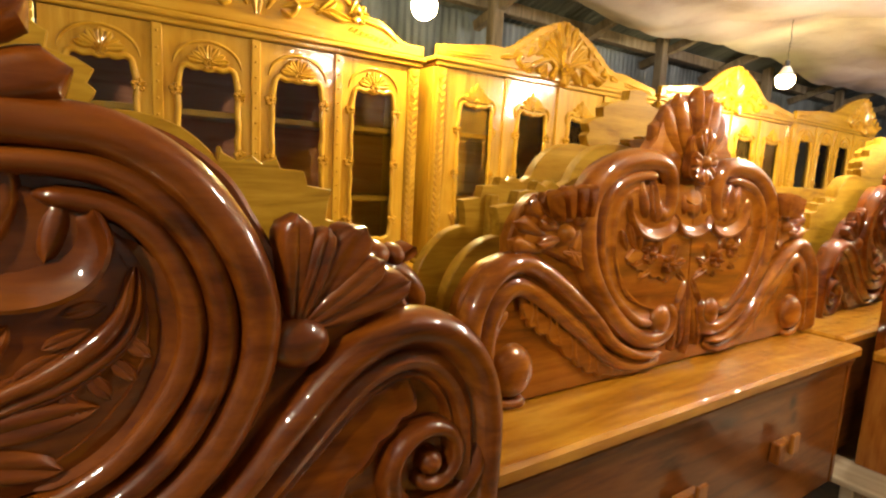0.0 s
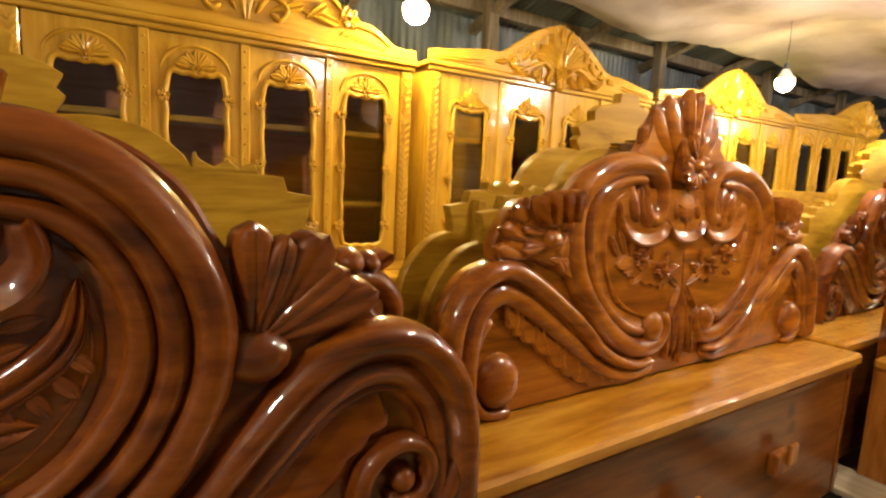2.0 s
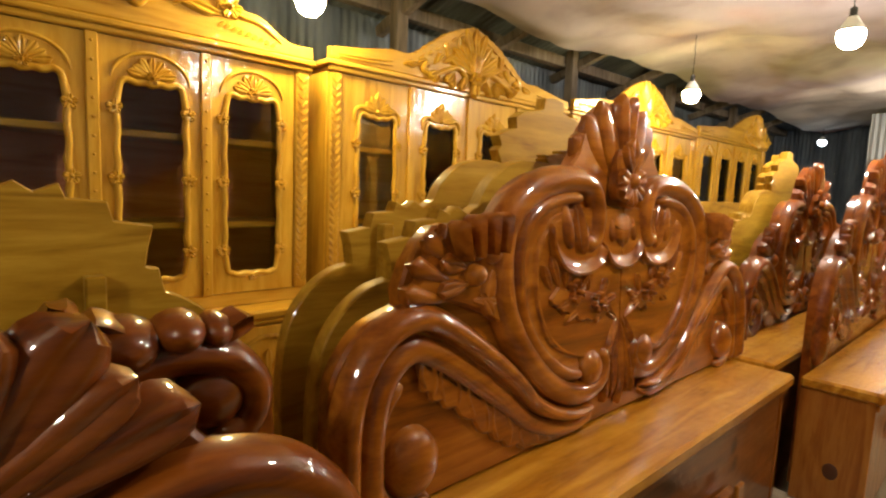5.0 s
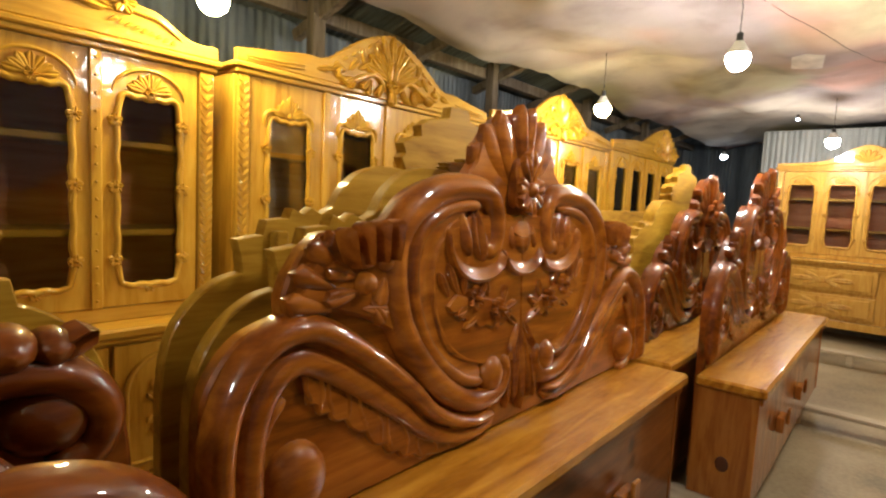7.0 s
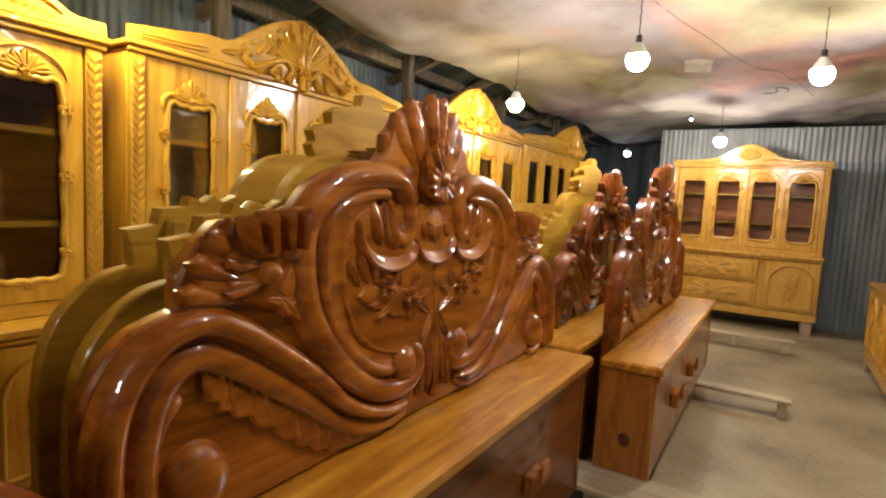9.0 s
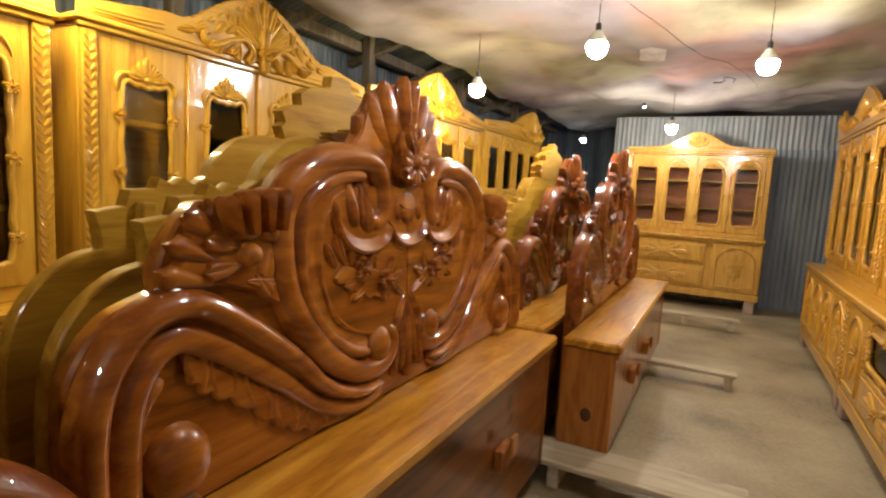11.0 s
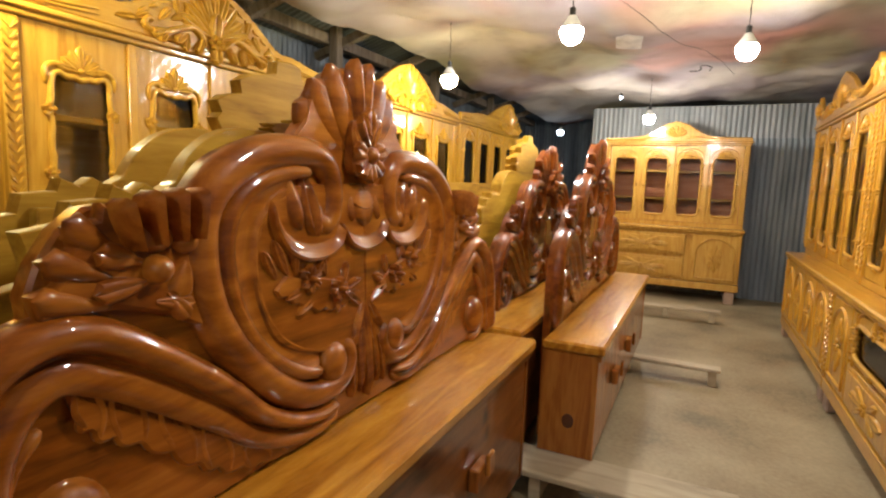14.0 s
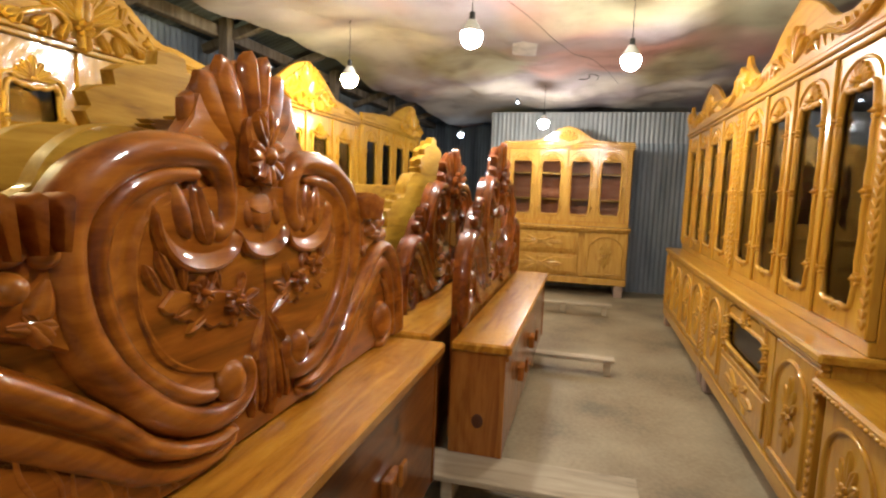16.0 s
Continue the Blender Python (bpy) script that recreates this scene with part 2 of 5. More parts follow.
# ---- mesh tools ----
class Shape:
    """Vertices and faces gathered for one mesh."""

    def __init__(self):
        self.v, self.f, self.cuts = [], [], []

    def cut(self):
        """Marks where a new piece begins."""
        self.cuts.append((len(self.v), len(self.f)))
        return self

    def pieces(self):
        """The pieces between the marks, as shapes of their own."""
        ends = self.cuts[1:] + [(len(self.v), len(self.f))]
        for (v0, f0), (v1, f1) in zip(self.cuts, ends):
            s = Shape()
            s.v, s.f = self.v[v0:v1], [tuple(i - v0 for i in f) for f in self.f[f0:f1]]
            yield s

    def grid(self, rows, wrap=False):
        n, k, o = len(rows), len(rows[0]), len(self.v)
        for row in rows:
            self.v.extend(row)
        for i in range(n - 1):
            for j in range(k if wrap else k - 1):
                j2 = (j + 1) % k
                self.f.append((o + i * k + j, o + i * k + j2, o + (i + 1) * k + j2, o + (i + 1) * k + j))
        return self

    def box(self, x0, x1, y0, y1, z0, z1, c=0.004):
        lo, hi = (min(x0, x1), min(y0, y1), min(z0, z1)), (max(x0, x1), max(y0, y1), max(z0, z1))
        c = min(c, *[0.45 * (hi[i] - lo[i]) for i in range(3)])
        o, idx = len(self.v), {}
        for s in [(a, b, d) for a in (0, 1) for b in (0, 1) for d in (0, 1)]:
            for ax in range(3):
                p = [(hi[i] if s[i] else lo[i]) + (0 if i == ax else (-c if s[i] else c)) for i in range(3)]
                idx[s, ax] = len(self.v)
                self.v.append(tuple(p))
        loop = [(0, 0), (1, 0), (1, 1), (0, 1)]

        def sg(ax, val, p, q):
            s = [0, 0, 0]
            s[ax], s[(ax + 1) % 3], s[(ax + 2) % 3] = val, p, q
            return tuple(s)
        for ax in range(3):
            for val in (0, 1):
                q = [idx[sg(ax, val, a, b), ax] for a, b in loop]
                self.f.append(tuple(q if val else q[::-1]))
            b, d = (ax + 1) % 3, (ax + 2) % 3
            for p in (0, 1):
                for q in (0, 1):
                    s0, s1 = sg(ax, 0, p, q), sg(ax, 1, p, q)
                    f = (idx[s0, b], idx[s1, b], idx[s1, d], idx[s0, d])
                    self.f.append(f if p == q else f[::-1])
        for s in [(a, b, d) for a in (0, 1) for b in (0, 1) for d in (0, 1)]:
            f = tuple(idx[s, ax] for ax in range(3))
            self.f.append(f if sum(s) % 2 else f[::-1])
        return self

    def board(self, pts, y0, y1, c=0.004):
        """A flat board of outline pts (u, z), anticlockwise or not, between y0 (front) and y1, its front edge eased by c."""
        area = sum(p[0] * q[1] - q[0] * p[1] for p, q in zip(pts, pts[1:] + pts[:1]))
        if area < 0:
            pts = pts[::-1]
        n, o = len(pts), len(self.v)
        ins = []
        for i in range(n):
            a, b, d = pts[i - 1], pts[i], pts[(i + 1) % n]
            tx, tz = d[0] - a[0], d[1] - a[1]
            k = math.hypot(tx, tz) or 1
            ins.append((b[0] - tz / k * c, b[1] + tx / k * c))
        self.v += [(u, y0, z) for u, z in ins] + [(u, y0 + c, z) for u, z in pts] + [(u, y1, z) for u, z in pts]
        self.f.append(tuple(o + i for i in range(n)))
        self.f.append(tuple(o + 2 * n + i for i in range(n))[::-1])
        for i in range(n):
            j = (i + 1) % n
            for r in (0, 1):
                self.f.append((o + r * n + j, o + r * n + i, o + (r + 1) * n + i, o + (r + 1) * n + j))
        return self

    def sweep(self, pts, width, depth, profile, y=0.0, flat_end=False):
        """A carved band along pts (u, z): width and depth are numbers or functions of 0..1; profile is a list of (s, h)."""
        self.cut()
        n = len(pts)
        rows = []
        for i, p in enumerate(pts):
            a, b = pts[max(i - 1, 0)], pts[min(i + 1, n - 1)]
            tx, tz = b[0] - a[0], b[1] - a[1]
            k = math.hypot(tx, tz) or 1
            nx, nz = -tz / k, tx / k
            t = i / (n - 1)
            w = (width(t) if callable(width) else width) * 0.5
            d = depth(t) if callable(depth) else depth
            if not flat_end:
                e = min(1, min(t, 1 - t) * n / 4 + 0.15)
                w, d = w * math.sqrt(e), d * math.sqrt(e)
            rows.append([(p[0] + nx * s * w, y - h * d, p[1] + nz * s * w) for s, h in profile])
        self.grid(rows)
        o = len(self.v) - n * len(profile)
        k = len(profile)
        self.f.append(tuple(o + j for j in range(k))[::-1])
        self.f.append(tuple(o + (n - 1) * k + j for j in range(k)))
        return self

    def petal(self, base, ang, length, width, depth, y=0.0, groove=0.35, tip=0.75, n=9, k=9, lift=0.4, own=True):
        """A carved leaf: from base (u, z) at ang degrees from the u axis; widest at tip, hollowed along its middle."""
        if own:
            self.cut()
        ca, sa = math.cos(radians(ang)), math.sin(radians(ang))
        rows = []
        for i in range(n):
            t = i / (n - 1)
            if t < tip:
                w = 0.25 + 0.75 * math.sin(t / tip * math.pi / 2)
            else:
                w = math.sqrt(max(0.0, 1 - ((t - tip) / (1 - tip)) ** 2)) * 0.98 + 0.02
            hh = depth * (lift + (1 - lift) * math.sin(min(1, t / 0.8) * math.pi / 2)) * (1.0 if t < 0.97 else 0.7)
            row = []
            for j in range(k):
                s = -1 + 2 * j / (k - 1)
                h = math.sqrt(max(0, 1 - s * s)) - groove * math.exp(-(s / 0.28) ** 2)
                h = max(h, 0.0) if abs(s) < 0.999 else -0.12
                px, pz = t * length, s * w * width / 2
                row.append((base[0] + px * ca - pz * sa, y - h * hh, base[1] + px * sa + pz * ca))
            rows.append(row)
        return self.grid(rows)

    def dome(self, c, ru, rz, d, y=0.0, n=6, k=14, own=True):
        if own:
            self.cut()
        rows = []
        for i in range(n + 1):
            a = math.pi / 2 * i / n
            r = math.cos(a) if i < n else 0.001
            rows.append([(c[0] + ru * r * math.cos(2 * math.pi * j / k), y - d * math.sin(a), c[1] + rz * r * math.sin(2 * math.pi * j / k)) for j in range(k)])
        return self.grid(rows, wrap=True)

    def flower(self, c, r, d, n=6, y=0.0, turn=0.0):
        self.cut()
        for i in range(n):
            self.petal(c, turn + 360 * i / n, r, r * 4.6 / n, d, y, groove=0.4, tip=0.6, n=6, k=7, own=False)
        return self.dome(c, r * 0.27, r * 0.27, d * 1.7, y, 4, 10, own=False)

    def tube(self, pts, r, k=10):
        rows = []
        for i, p in enumerate(pts):
            a, b = Vector(pts[max(i - 1, 0)]), Vector(pts[min(i + 1, len(pts) - 1)])
            q = (b - a).normalized().to_track_quat("Z", "Y")
            rr = r[i] if isinstance(r, (list, tuple)) else r
            rows.append([tuple(Vector(p) + q @ Vector((rr * math.cos(2 * math.pi * j / k), rr * math.sin(2 * math.pi * j / k), 0))) for j in range(k)])
        return self.grid(rows, wrap=True)

    def flatten(self, k):
        """Makes the relief in front of y = 0 shallower."""
        self.v = [(x, y * k if y < 0 else y, z) for x, y, z in self.v]
        return self

    def flip(self):
        self.v = [(-x, y, z) for x, y, z in self.v]
        self.f = [f[::-1] for f in self.f]
        return self


def part(name, shape, material, parent=None, label="", sharp=42):
    me = bpy.data.meshes.new(name)
    me.from_pydata(shape.v, [], shape.f)
    me.polygons.foreach_set("use_smooth", [True] * len(me.polygons))
    me.set_sharp_from_angle(angle=radians(sharp))
    me.materials.append(material)
    me.update()
    ob = new(name, me)
    if parent:
        ob.parent = parent
    if label:
        tagged(ob, label)
    return ob


def pieces(name, shape, material, parent, label=""):
    for s in shape.pieces():
        part(name, s, material, parent, label)


def thing(name, label, category, m=None, group="", kind=""):
    ob = tagged(new(name), label, category, group, kind)
    if m is not None:
        ob.matrix_basis = m
    return ob


def curve(pts, n=8):
    """A smooth line through pts."""
    out = []
    P = [pts[0]] + list(pts) + [pts[-1]]
    for i in range(1, len(P) - 2):
        a, b, c, d = P[i - 1], P[i], P[i + 1], P[i + 2]
        for s in range(n):
            t = s / n
            out.append(tuple(0.5 * (2 * b[q] + (c[q] - a[q]) * t + (2 * a[q] - 5 * b[q] + 4 * c[q] - d[q]) * t * t + (3 * b[q] - a[q] - 3 * c[q] + d[q]) * t ** 3) for q in (0, 1)))
    out.append(tuple(pts[-1]))
    return out


def spiral(c, r0, r1, a0, a1, n=28):
    return [(c[0] + (r0 + (r1 - r0) * i / n) * math.cos(radians(a0 + (a1 - a0) * i / n)), c[1] + (r0 + (r1 - r0) * i / n) * math.sin(radians(a0 + (a1 - a0) * i / n))) for i in range(n + 1)]


def bead(n=9):
    return [(-1, -0.1)] + [(-math.cos(math.pi * i / n), math.sin(math.pi * i / n)) for i in range(n + 1)] + [(1, -0.1)]


ROUND = bead()
# a broad outer roll, a groove, a smaller inner roll; s = -1 is the left side of the way
TWO_ROLL = [(-1, -0.1), (-1, 0.1), (-0.93, 0.5), (-0.78, 0.84), (-0.55, 1.0), (-0.3, 0.94), (-0.1, 0.72), (0.02, 0.42), (0.1, 0.36), (0.2, 0.5), (0.38, 0.66), (0.55, 0.62), (0.68, 0.42), (0.74, 0.3), (0.84, 0.38), (0.94, 0.3), (1, 0.1), (1, -0.1)]
ROLL_TWO = [(-s, h) for s, h in TWO_ROLL[::-1]]


# ---- structure ----
def plane_mesh(x0, x1, y0, y1, nx, ny, fz):
    s = Shape()
    s.grid([[(x0 + (x1 - x0) * i / nx, y0 + (y1 - y0) * j / ny, fz(x0 + (x1 - x0) * i / nx, y0 + (y1 - y0) * j / ny)) for j in range(ny + 1)] for i in range(nx + 1)])
    return s


tagged(part("floor", plane_mesh(-3.2, 11, -2.0, 3.6, 70, 28, lambda x, y: 0.006 * noise.noise((x * 1.1, y * 1.1, 3)) - 0.003), M_FLOOR), "worn dusty grey-beige concrete floor of the shop", "floor", kind="structure")


def cloth_z(x, y):
    sag = 0.10 * math.sin((x + 0.4) * 2.1) * math.sin((y + 0.5) * 1.7) + 0.07 * noise.noise((x * 1.3, y * 1.5, 0.3)) + 0.03 * noise.noise((x * 3.7, y * 3.1, 5.0))
    fold = 0.05 * math.sin(y * 7 + 2.6 * noise.noise((x * 0.8, y * 0.8, 9))) + 0.05 * (1 - abs(noise.noise((x * 1.9 + 0.6 * y, y * 2.3, 4.0))) * 2.2) ** 3
    return 2.50 + 0.5 * sag + 0.32 * fold + 0.02 * abs(noise.noise((x * 1.6 + 0.8 * y, y * 4.2, 2.0))) - 0.04 * max(0, y - 1.2) ** 2


tagged(part("ceiling", plane_mesh(-3.2, 10.5, -1.8, 2.62, 190, 110, cloth_z), M_CLOTH, sharp=80), "sagging faded patchwork cloth hung as ceiling in pink, olive and cream", "ceiling", kind="structure")


def corrugated(w, h, pitch=0.06, amp=0.006, per=6):
    """An upright corrugated sheet, w wide along x and h high, facing -y."""
    n = int(w / pitch * per)
    s = Shape()
    rows = []
    for i in range(n + 1):
        x = -w / 2 + w * i / n
        y = amp * math.sin(2 * math.pi * x / pitch)
        rows.append([(x, y, h * j / 3) for j in range(4)])
    s.grid(rows)
    s.grid([[(x, y + 0.003, z) for x, y, z in r] for r in rows])
    return s


def wall(name, w, h, m, mat, label):
    ob = tagged(part(name, corrugated(w, h), mat, sharp=80), label, "wall", kind="structure")
    ob.matrix_basis = m
    return ob


wall("wall_east", 2.75, 2.39, pose(8.12, 0.245, 0, 0, 0, -90), M_TIN, "grey corrugated galvanised tin end wall")
wall("wall_east_patch", 0.98, 1.98, pose(8.07, -0.72, 0, 0, 0, -90), M_TIN_BLUE, "dull blue-grey corrugated tin sheet leaning on the end wall")
# walls added to enclose the shop; their dark tin stands for the void
wall("wall_far", 6.5, 3.0, pose(10.6, 0.8, 0, 0, 0, -90), M_TIN_ROOF, "dark tin wall added far beyond the end wall to close the void")
wall("wall_north", 14.2, 2.5, pose(3.7, 3.35, 0, 0, 0, 0), M_TIN_ROOF, "dark corrugated tin wall added to close the void behind the cabinets")
wall("wall_south", 14.2, 3.2, pose(3.7, -1.75, 0, 0, 0, 180), M_TIN_ROOF, "dark corrugated tin wall added to close the void behind the cabinets")
wall("wall_west", 5.6, 3.2, pose(-3.1, 0.8, 0, 0, 0, 90), M_TIN, "unseen grey corrugated tin wall added at the shop's near end")

roof = tagged(part("roof", corrugated(14.2, 5.9), M_TIN_ROOF, sharp=80), "dark corrugated tin roof over timber posts", "roof", kind="structure")
roof.matrix_basis = pose(3.7, 3.45, 2.42, 72, 0, 0)

for x in (-0.6, 0.75, 2.38, 4.25, 6.1, 7.9):
    p = part("post", Shape().box(-0.045, 0.045, -0.04, 0.04, 0, 2.75, 0.006), M_OLD)
    tagged(p, "weathered square timber roof post", "post", "roof posts", "structure").matrix_basis = pose(x, 3.05, 0, 0, 0, 3 * math.sin(x * 5))
b = part("roof_beam", Shape().box(-3, 10.4, -0.04, 0.04, 0, 0.09, 0.006), M_OLD)
tagged(b, "weathered timber beam along the roof posts", "beam", kind="structure").matrix_basis = pose(0, 3.14, 2.42)
for x in np.arange(-1.4, 9.6, 0.95):
    r = part("rafter", Shape().box(-0.03, 0.03, 0, 1.2, -0.05, 0.02, 0.005), M_OLD)
    tagged(r, "dark weathered timber rafter under the roof", "rafter", "rafters", "structure").matrix_basis = pose(float(x), 3.3, 2.36, 18, 0, 180)


# ---- lamps ----
def bulb(x, y, z, top, label="lit warm bulb on a hanging cable", lit=M_BULB, r=0.060):
    t = thing("hanging_bulb", label, "light bulb", pose(x, y, z), "hanging bulbs")
    def lathe(prof):
        return Shape().grid([[(max(a, 0.001) * r * math.cos(2 * math.pi * j / 16), max(a, 0.001) * r * math.sin(2 * math.pi * j / 16), q * r) for j in range(16)] for a, q in prof], wrap=True)
    part("glass", lathe([(0.0, -1.0), (0.45, -0.9), (0.8, -0.62), (1.0, -0.1), (1.0, 0.2), (0.95, 0.4)]), lit, t, "glowing frosted dome")
    part("body", lathe([(0.96, 0.4), (0.93, 0.55), (0.7, 1.0), (0.45, 1.4), (0.4, 1.55), (0.0, 1.55)]), M_PLASTIC, t, "white plastic body")
    h = 1.5 * r
    part("cap", Shape().tube([(0, 0, h - 0.004), (0, 0, h), (0, 0, h + 0.045), (0, 0, h + 0.052)], [0.012, 0.0165, 0.0165, 0.006], 12), M_BLACK, t, "black bulb holder")
    pts = [(0.004 * math.sin(5 * k), 0.003 * math.sin(3 * k), h + 0.05 + (top - z - h - 0.05) * k / 8) for k in range(9)]
    part("cable", Shape().tube(pts, 0.003, 6), M_WIRE, t, "thin grey flex")
    return t


# the last one, at x = -1.25, is an added fill, out of view
for x, y, z, lit in ((1.36, 2.29, 2.06, M_BULB_WARM), (4.25, 2.0, 2.08, M_BULB_WARM), (3.58, 0.94, 2.16, M_BULB_STRONG), (4.2, 0.04, 2.15, M_BULB_STRONG), (6.95, 0.80, 2.10, M_BULB_STRONG), (1.74, 0.18, 2.17, M_BULB), (-1.25, 0.05, 2.12, M_BULB_FILL)):
    bulb(x, y, z, cloth_z(x, y) + 0.02, lit=lit)
t = tagged(part("ceiling_cable", Shape().tube([(3.6 + 0.16 * k, 0.92 - 0.045 * k + 0.03 * math.sin(k * 0.7), cloth_z(3.6 + 0.16 * k, 0.92 - 0.045 * k + 0.03 * math.sin(k * 0.7)) - 0.004) for k in range(22)], 0.0017, 6), M_WIRE), "thin dark cable clipped along the ceiling cloth", "cable")


ptc = Shape().grid([[(4.88 + 0.028 * i, 0.70 + 0.025 * j + 0.004 * i, cloth_z(4.88 + 0.028 * i, 0.70 + 0.025 * j + 0.004 * i) - 0.006) for j in range(9)] for i in range(13)])
tagged(part("ceiling_patch", ptc, M_PATCH, sharp=80), "pale square patch sewn on the ceiling cloth", "patch")


# ---- headboards ----
def half_outline(step, foot=0.135):
    """Left half of a headboard's outline from its foot to the crest; step: plain sawn steps for a board seen from behind."""
    arc = curve([(-0.945, foot), (-0.945, 0.70), (-0.944, 0.88), (-0.925, 0.985), (-0.88, 1.055), (-0.82, 1.098), (-0.765, 1.112)], 6)
    shoulder = [(-0.77, 1.15), (-0.78, 1.19), (-0.715, 1.20), (-0.705, 1.235), (-0.645, 1.24), (-0.635, 1.265), (-0.60, 1.25), (-0.575, 1.268), (-0.545, 1.252), (-0.525, 1.262)]
    arch = curve([(-0.51, 1.27), (-0.475, 1.325), (-0.41, 1.372), (-0.33, 1.392), (-0.245, 1.388)], 6)
    crest = [(-0.265, 1.425), (-0.248, 1.44), (-0.262, 1.468), (-0.232, 1.486), (-0.182, 1.498), (-0.188, 1.530), (-0.150, 1.552), (-0.098, 1.562), (-0.055, 1.572), (-0.050, 1.606), (0, 1.614)]
    if not step:
        crest = curve([(-0.20, 1.42), (-0.17, 1.49), (-0.11, 1.545), (-0.05, 1.575), (0, 1.585)], 4)
        shoulder = [(-0.75, 1.13), (-0.70, 1.19), (-0.64, 1.22), (-0.58, 1.235), (-0.53, 1.235)]
    return arc + shoulder + arch + crest


def outline(step=False):
    h = half_outline(step, 0.0 if step else 0.135)
    return h + [(-u, z) for u, z in h[-2::-1]]


def low_outline():
    """A lower board with the same shoulders and a gentle hump."""
    h = curve([(-0.945, 0.135), (-0.945, 0.70), (-0.944, 0.88), (-0.935, 1.0), (-0.92, 1.06), (-0.87, 1.115), (-0.78, 1.14), (-0.66, 1.11), (-0.5, 1.07), (-0.3, 1.05), (0, 1.06)], 6)
    return h + [(-u, z) for u, z in h[-2::-1]]


def carved_headboard(name, label, mat, m, low=False):
    """A bed's headboard: sawn panel with scrolls, medallion, shells and crest in deep relief, facing -y."""
    t = thing(name, label, "headboard", m, "carved headboards")
    part("panel", Shape().board(outline() if not low else low_outline(), 0.0, 0.035, 0.006), mat, t)
    for side in (0, 1):
        def add(nm, s, lab=""):
            s.flatten(0.8)
            if side:
                s.flip()
            if len(s.cuts) > 1:
                pieces(nm, s, mat, t, lab)
            else:
                part(nm, s, mat, t, lab)
        def raised(nm, s, dy=0.0):
            s.v = [(x, y + dy, z + 0.040) for x, y, z in s.v]
            add(nm, s)
        if low:
            # a roll that curls over onto a knob, with fruit and leaf lobes heaped on it
            path = curve([(-0.60, 0.98), (-0.66, 1.03), (-0.72, 1.075), (-0.79, 1.098), (-0.86, 1.085), (-0.902, 1.035), (-0.888, 0.985), (-0.84, 0.975)], 8)
            add("shoulder_scroll", Shape().sweep(path, lambda q: 0.070 - 0.020 * q, lambda q: 0.060 - 0.012 * q, ROUND))
            add("volute_eye", Shape().dome((-0.842, 1.032), 0.054, 0.048, 0.050))
            add("fruit_lobe", Shape().dome((-0.735, 1.120), 0.050, 0.040, 0.075).dome((-0.80, 1.130), 0.036, 0.030, 0.075).dome((-0.845, 1.125), 0.028, 0.026, 0.06).dome((-0.67, 1.100), 0.045, 0.045, 0.06).dome((-0.62, 1.06), 0.05, 0.045, 0.05))
            add("side_leaf", Shape().petal((-0.77, 1.115), 28, 0.09, 0.045, 0.075, groove=0.5).petal((-0.82, 1.10), 150, 0.085, 0.04, 0.06, groove=0.5).petal((-0.70, 1.12), 60, 0.07, 0.045, 0.06, groove=0.5))
            add("side_roll", Shape().sweep(curve([(-0.93, 0.62), (-0.915, 0.78), (-0.87, 0.89), (-0.78, 0.93), (-0.67, 0.93), (-0.58, 0.90)], 8), 0.07, 0.05, ROUND))
            continue
        # the S-shaped roll at the shoulder, with its eye
        path = curve([(-0.895, 0.66), (-0.897, 0.80), (-0.893, 0.90), (-0.868, 0.985), (-0.81, 1.045), (-0.735, 1.062), (-0.655, 1.03), (-0.575, 0.955), (-0.49, 0.865), (-0.40, 0.80), (-0.30, 0.778), (-0.215, 0.80), (-0.16, 0.85)], 7)
        add("shoulder_scroll", Shape().sweep(path, lambda q: 0.105 + 0.02 * math.sin(math.pi * min(1, q * 1.6)) - 0.055 * max(0, q - 0.6) / 0.4, lambda q: 0.058 - 0.018 * max(0, q - 0.5), ROLL_TWO))
        add("volute", Shape().sweep(spiral((-0.80, 0.845), 0.105, 0.03, 165, 690, 60), lambda q: 0.05 - 0.02 * q, lambda q: 0.05 - 0.008 * q, ROUND))
        add("volute_eye", Shape().dome((-0.80, 0.845), 0.026, 0.026, 0.046))
        # acanthus leaf under the roll, with a scalloped lower edge
        path = curve([(-0.765, 0.985), (-0.70, 0.955), (-0.62, 0.885), (-0.535, 0.80), (-0.45, 0.745), (-0.36, 0.722), (-0.28, 0.725)], 14)
        leaf = Shape().sweep(path, lambda q: 0.10 * math.sin(math.pi * min(1, 0.10 + 0.95 * q)) ** 0.45 + 0.02 * abs(math.sin(q * 28)) ** 0.6, lambda q: 0.022 + 0.003 * abs(math.sin(q * 28)), [(-1, -0.1), (-0.97, 0.55), (-0.75, 0.95), (-0.5, 0.7), (-0.2, 0.9), (0.15, 0.65), (0.5, 0.75), (0.9, 0.4), (1, -0.1)])
        add("acanthus_leaf", leaf)
        # medallion: three rolls inside one another, the outer one curling in at top and foot
        path = curve([(-0.175, 1.200), (-0.150, 1.185), (-0.125, 1.215), (-0.125, 1.275), (-0.16, 1.318), (-0.215, 1.333), (-0.28, 1.333), (-0.35, 1.322), (-0.42, 1.278), (-0.475, 1.205), (-0.504, 1.135), (-0.510, 1.07), (-0.495, 1.00), (-0.45, 0.915), (-0.38, 0.850), (-0.29, 0.815), (-0.20, 0.815), (-0.15, 0.85), (-0.15, 0.90), (-0.185, 0.92)], 8)
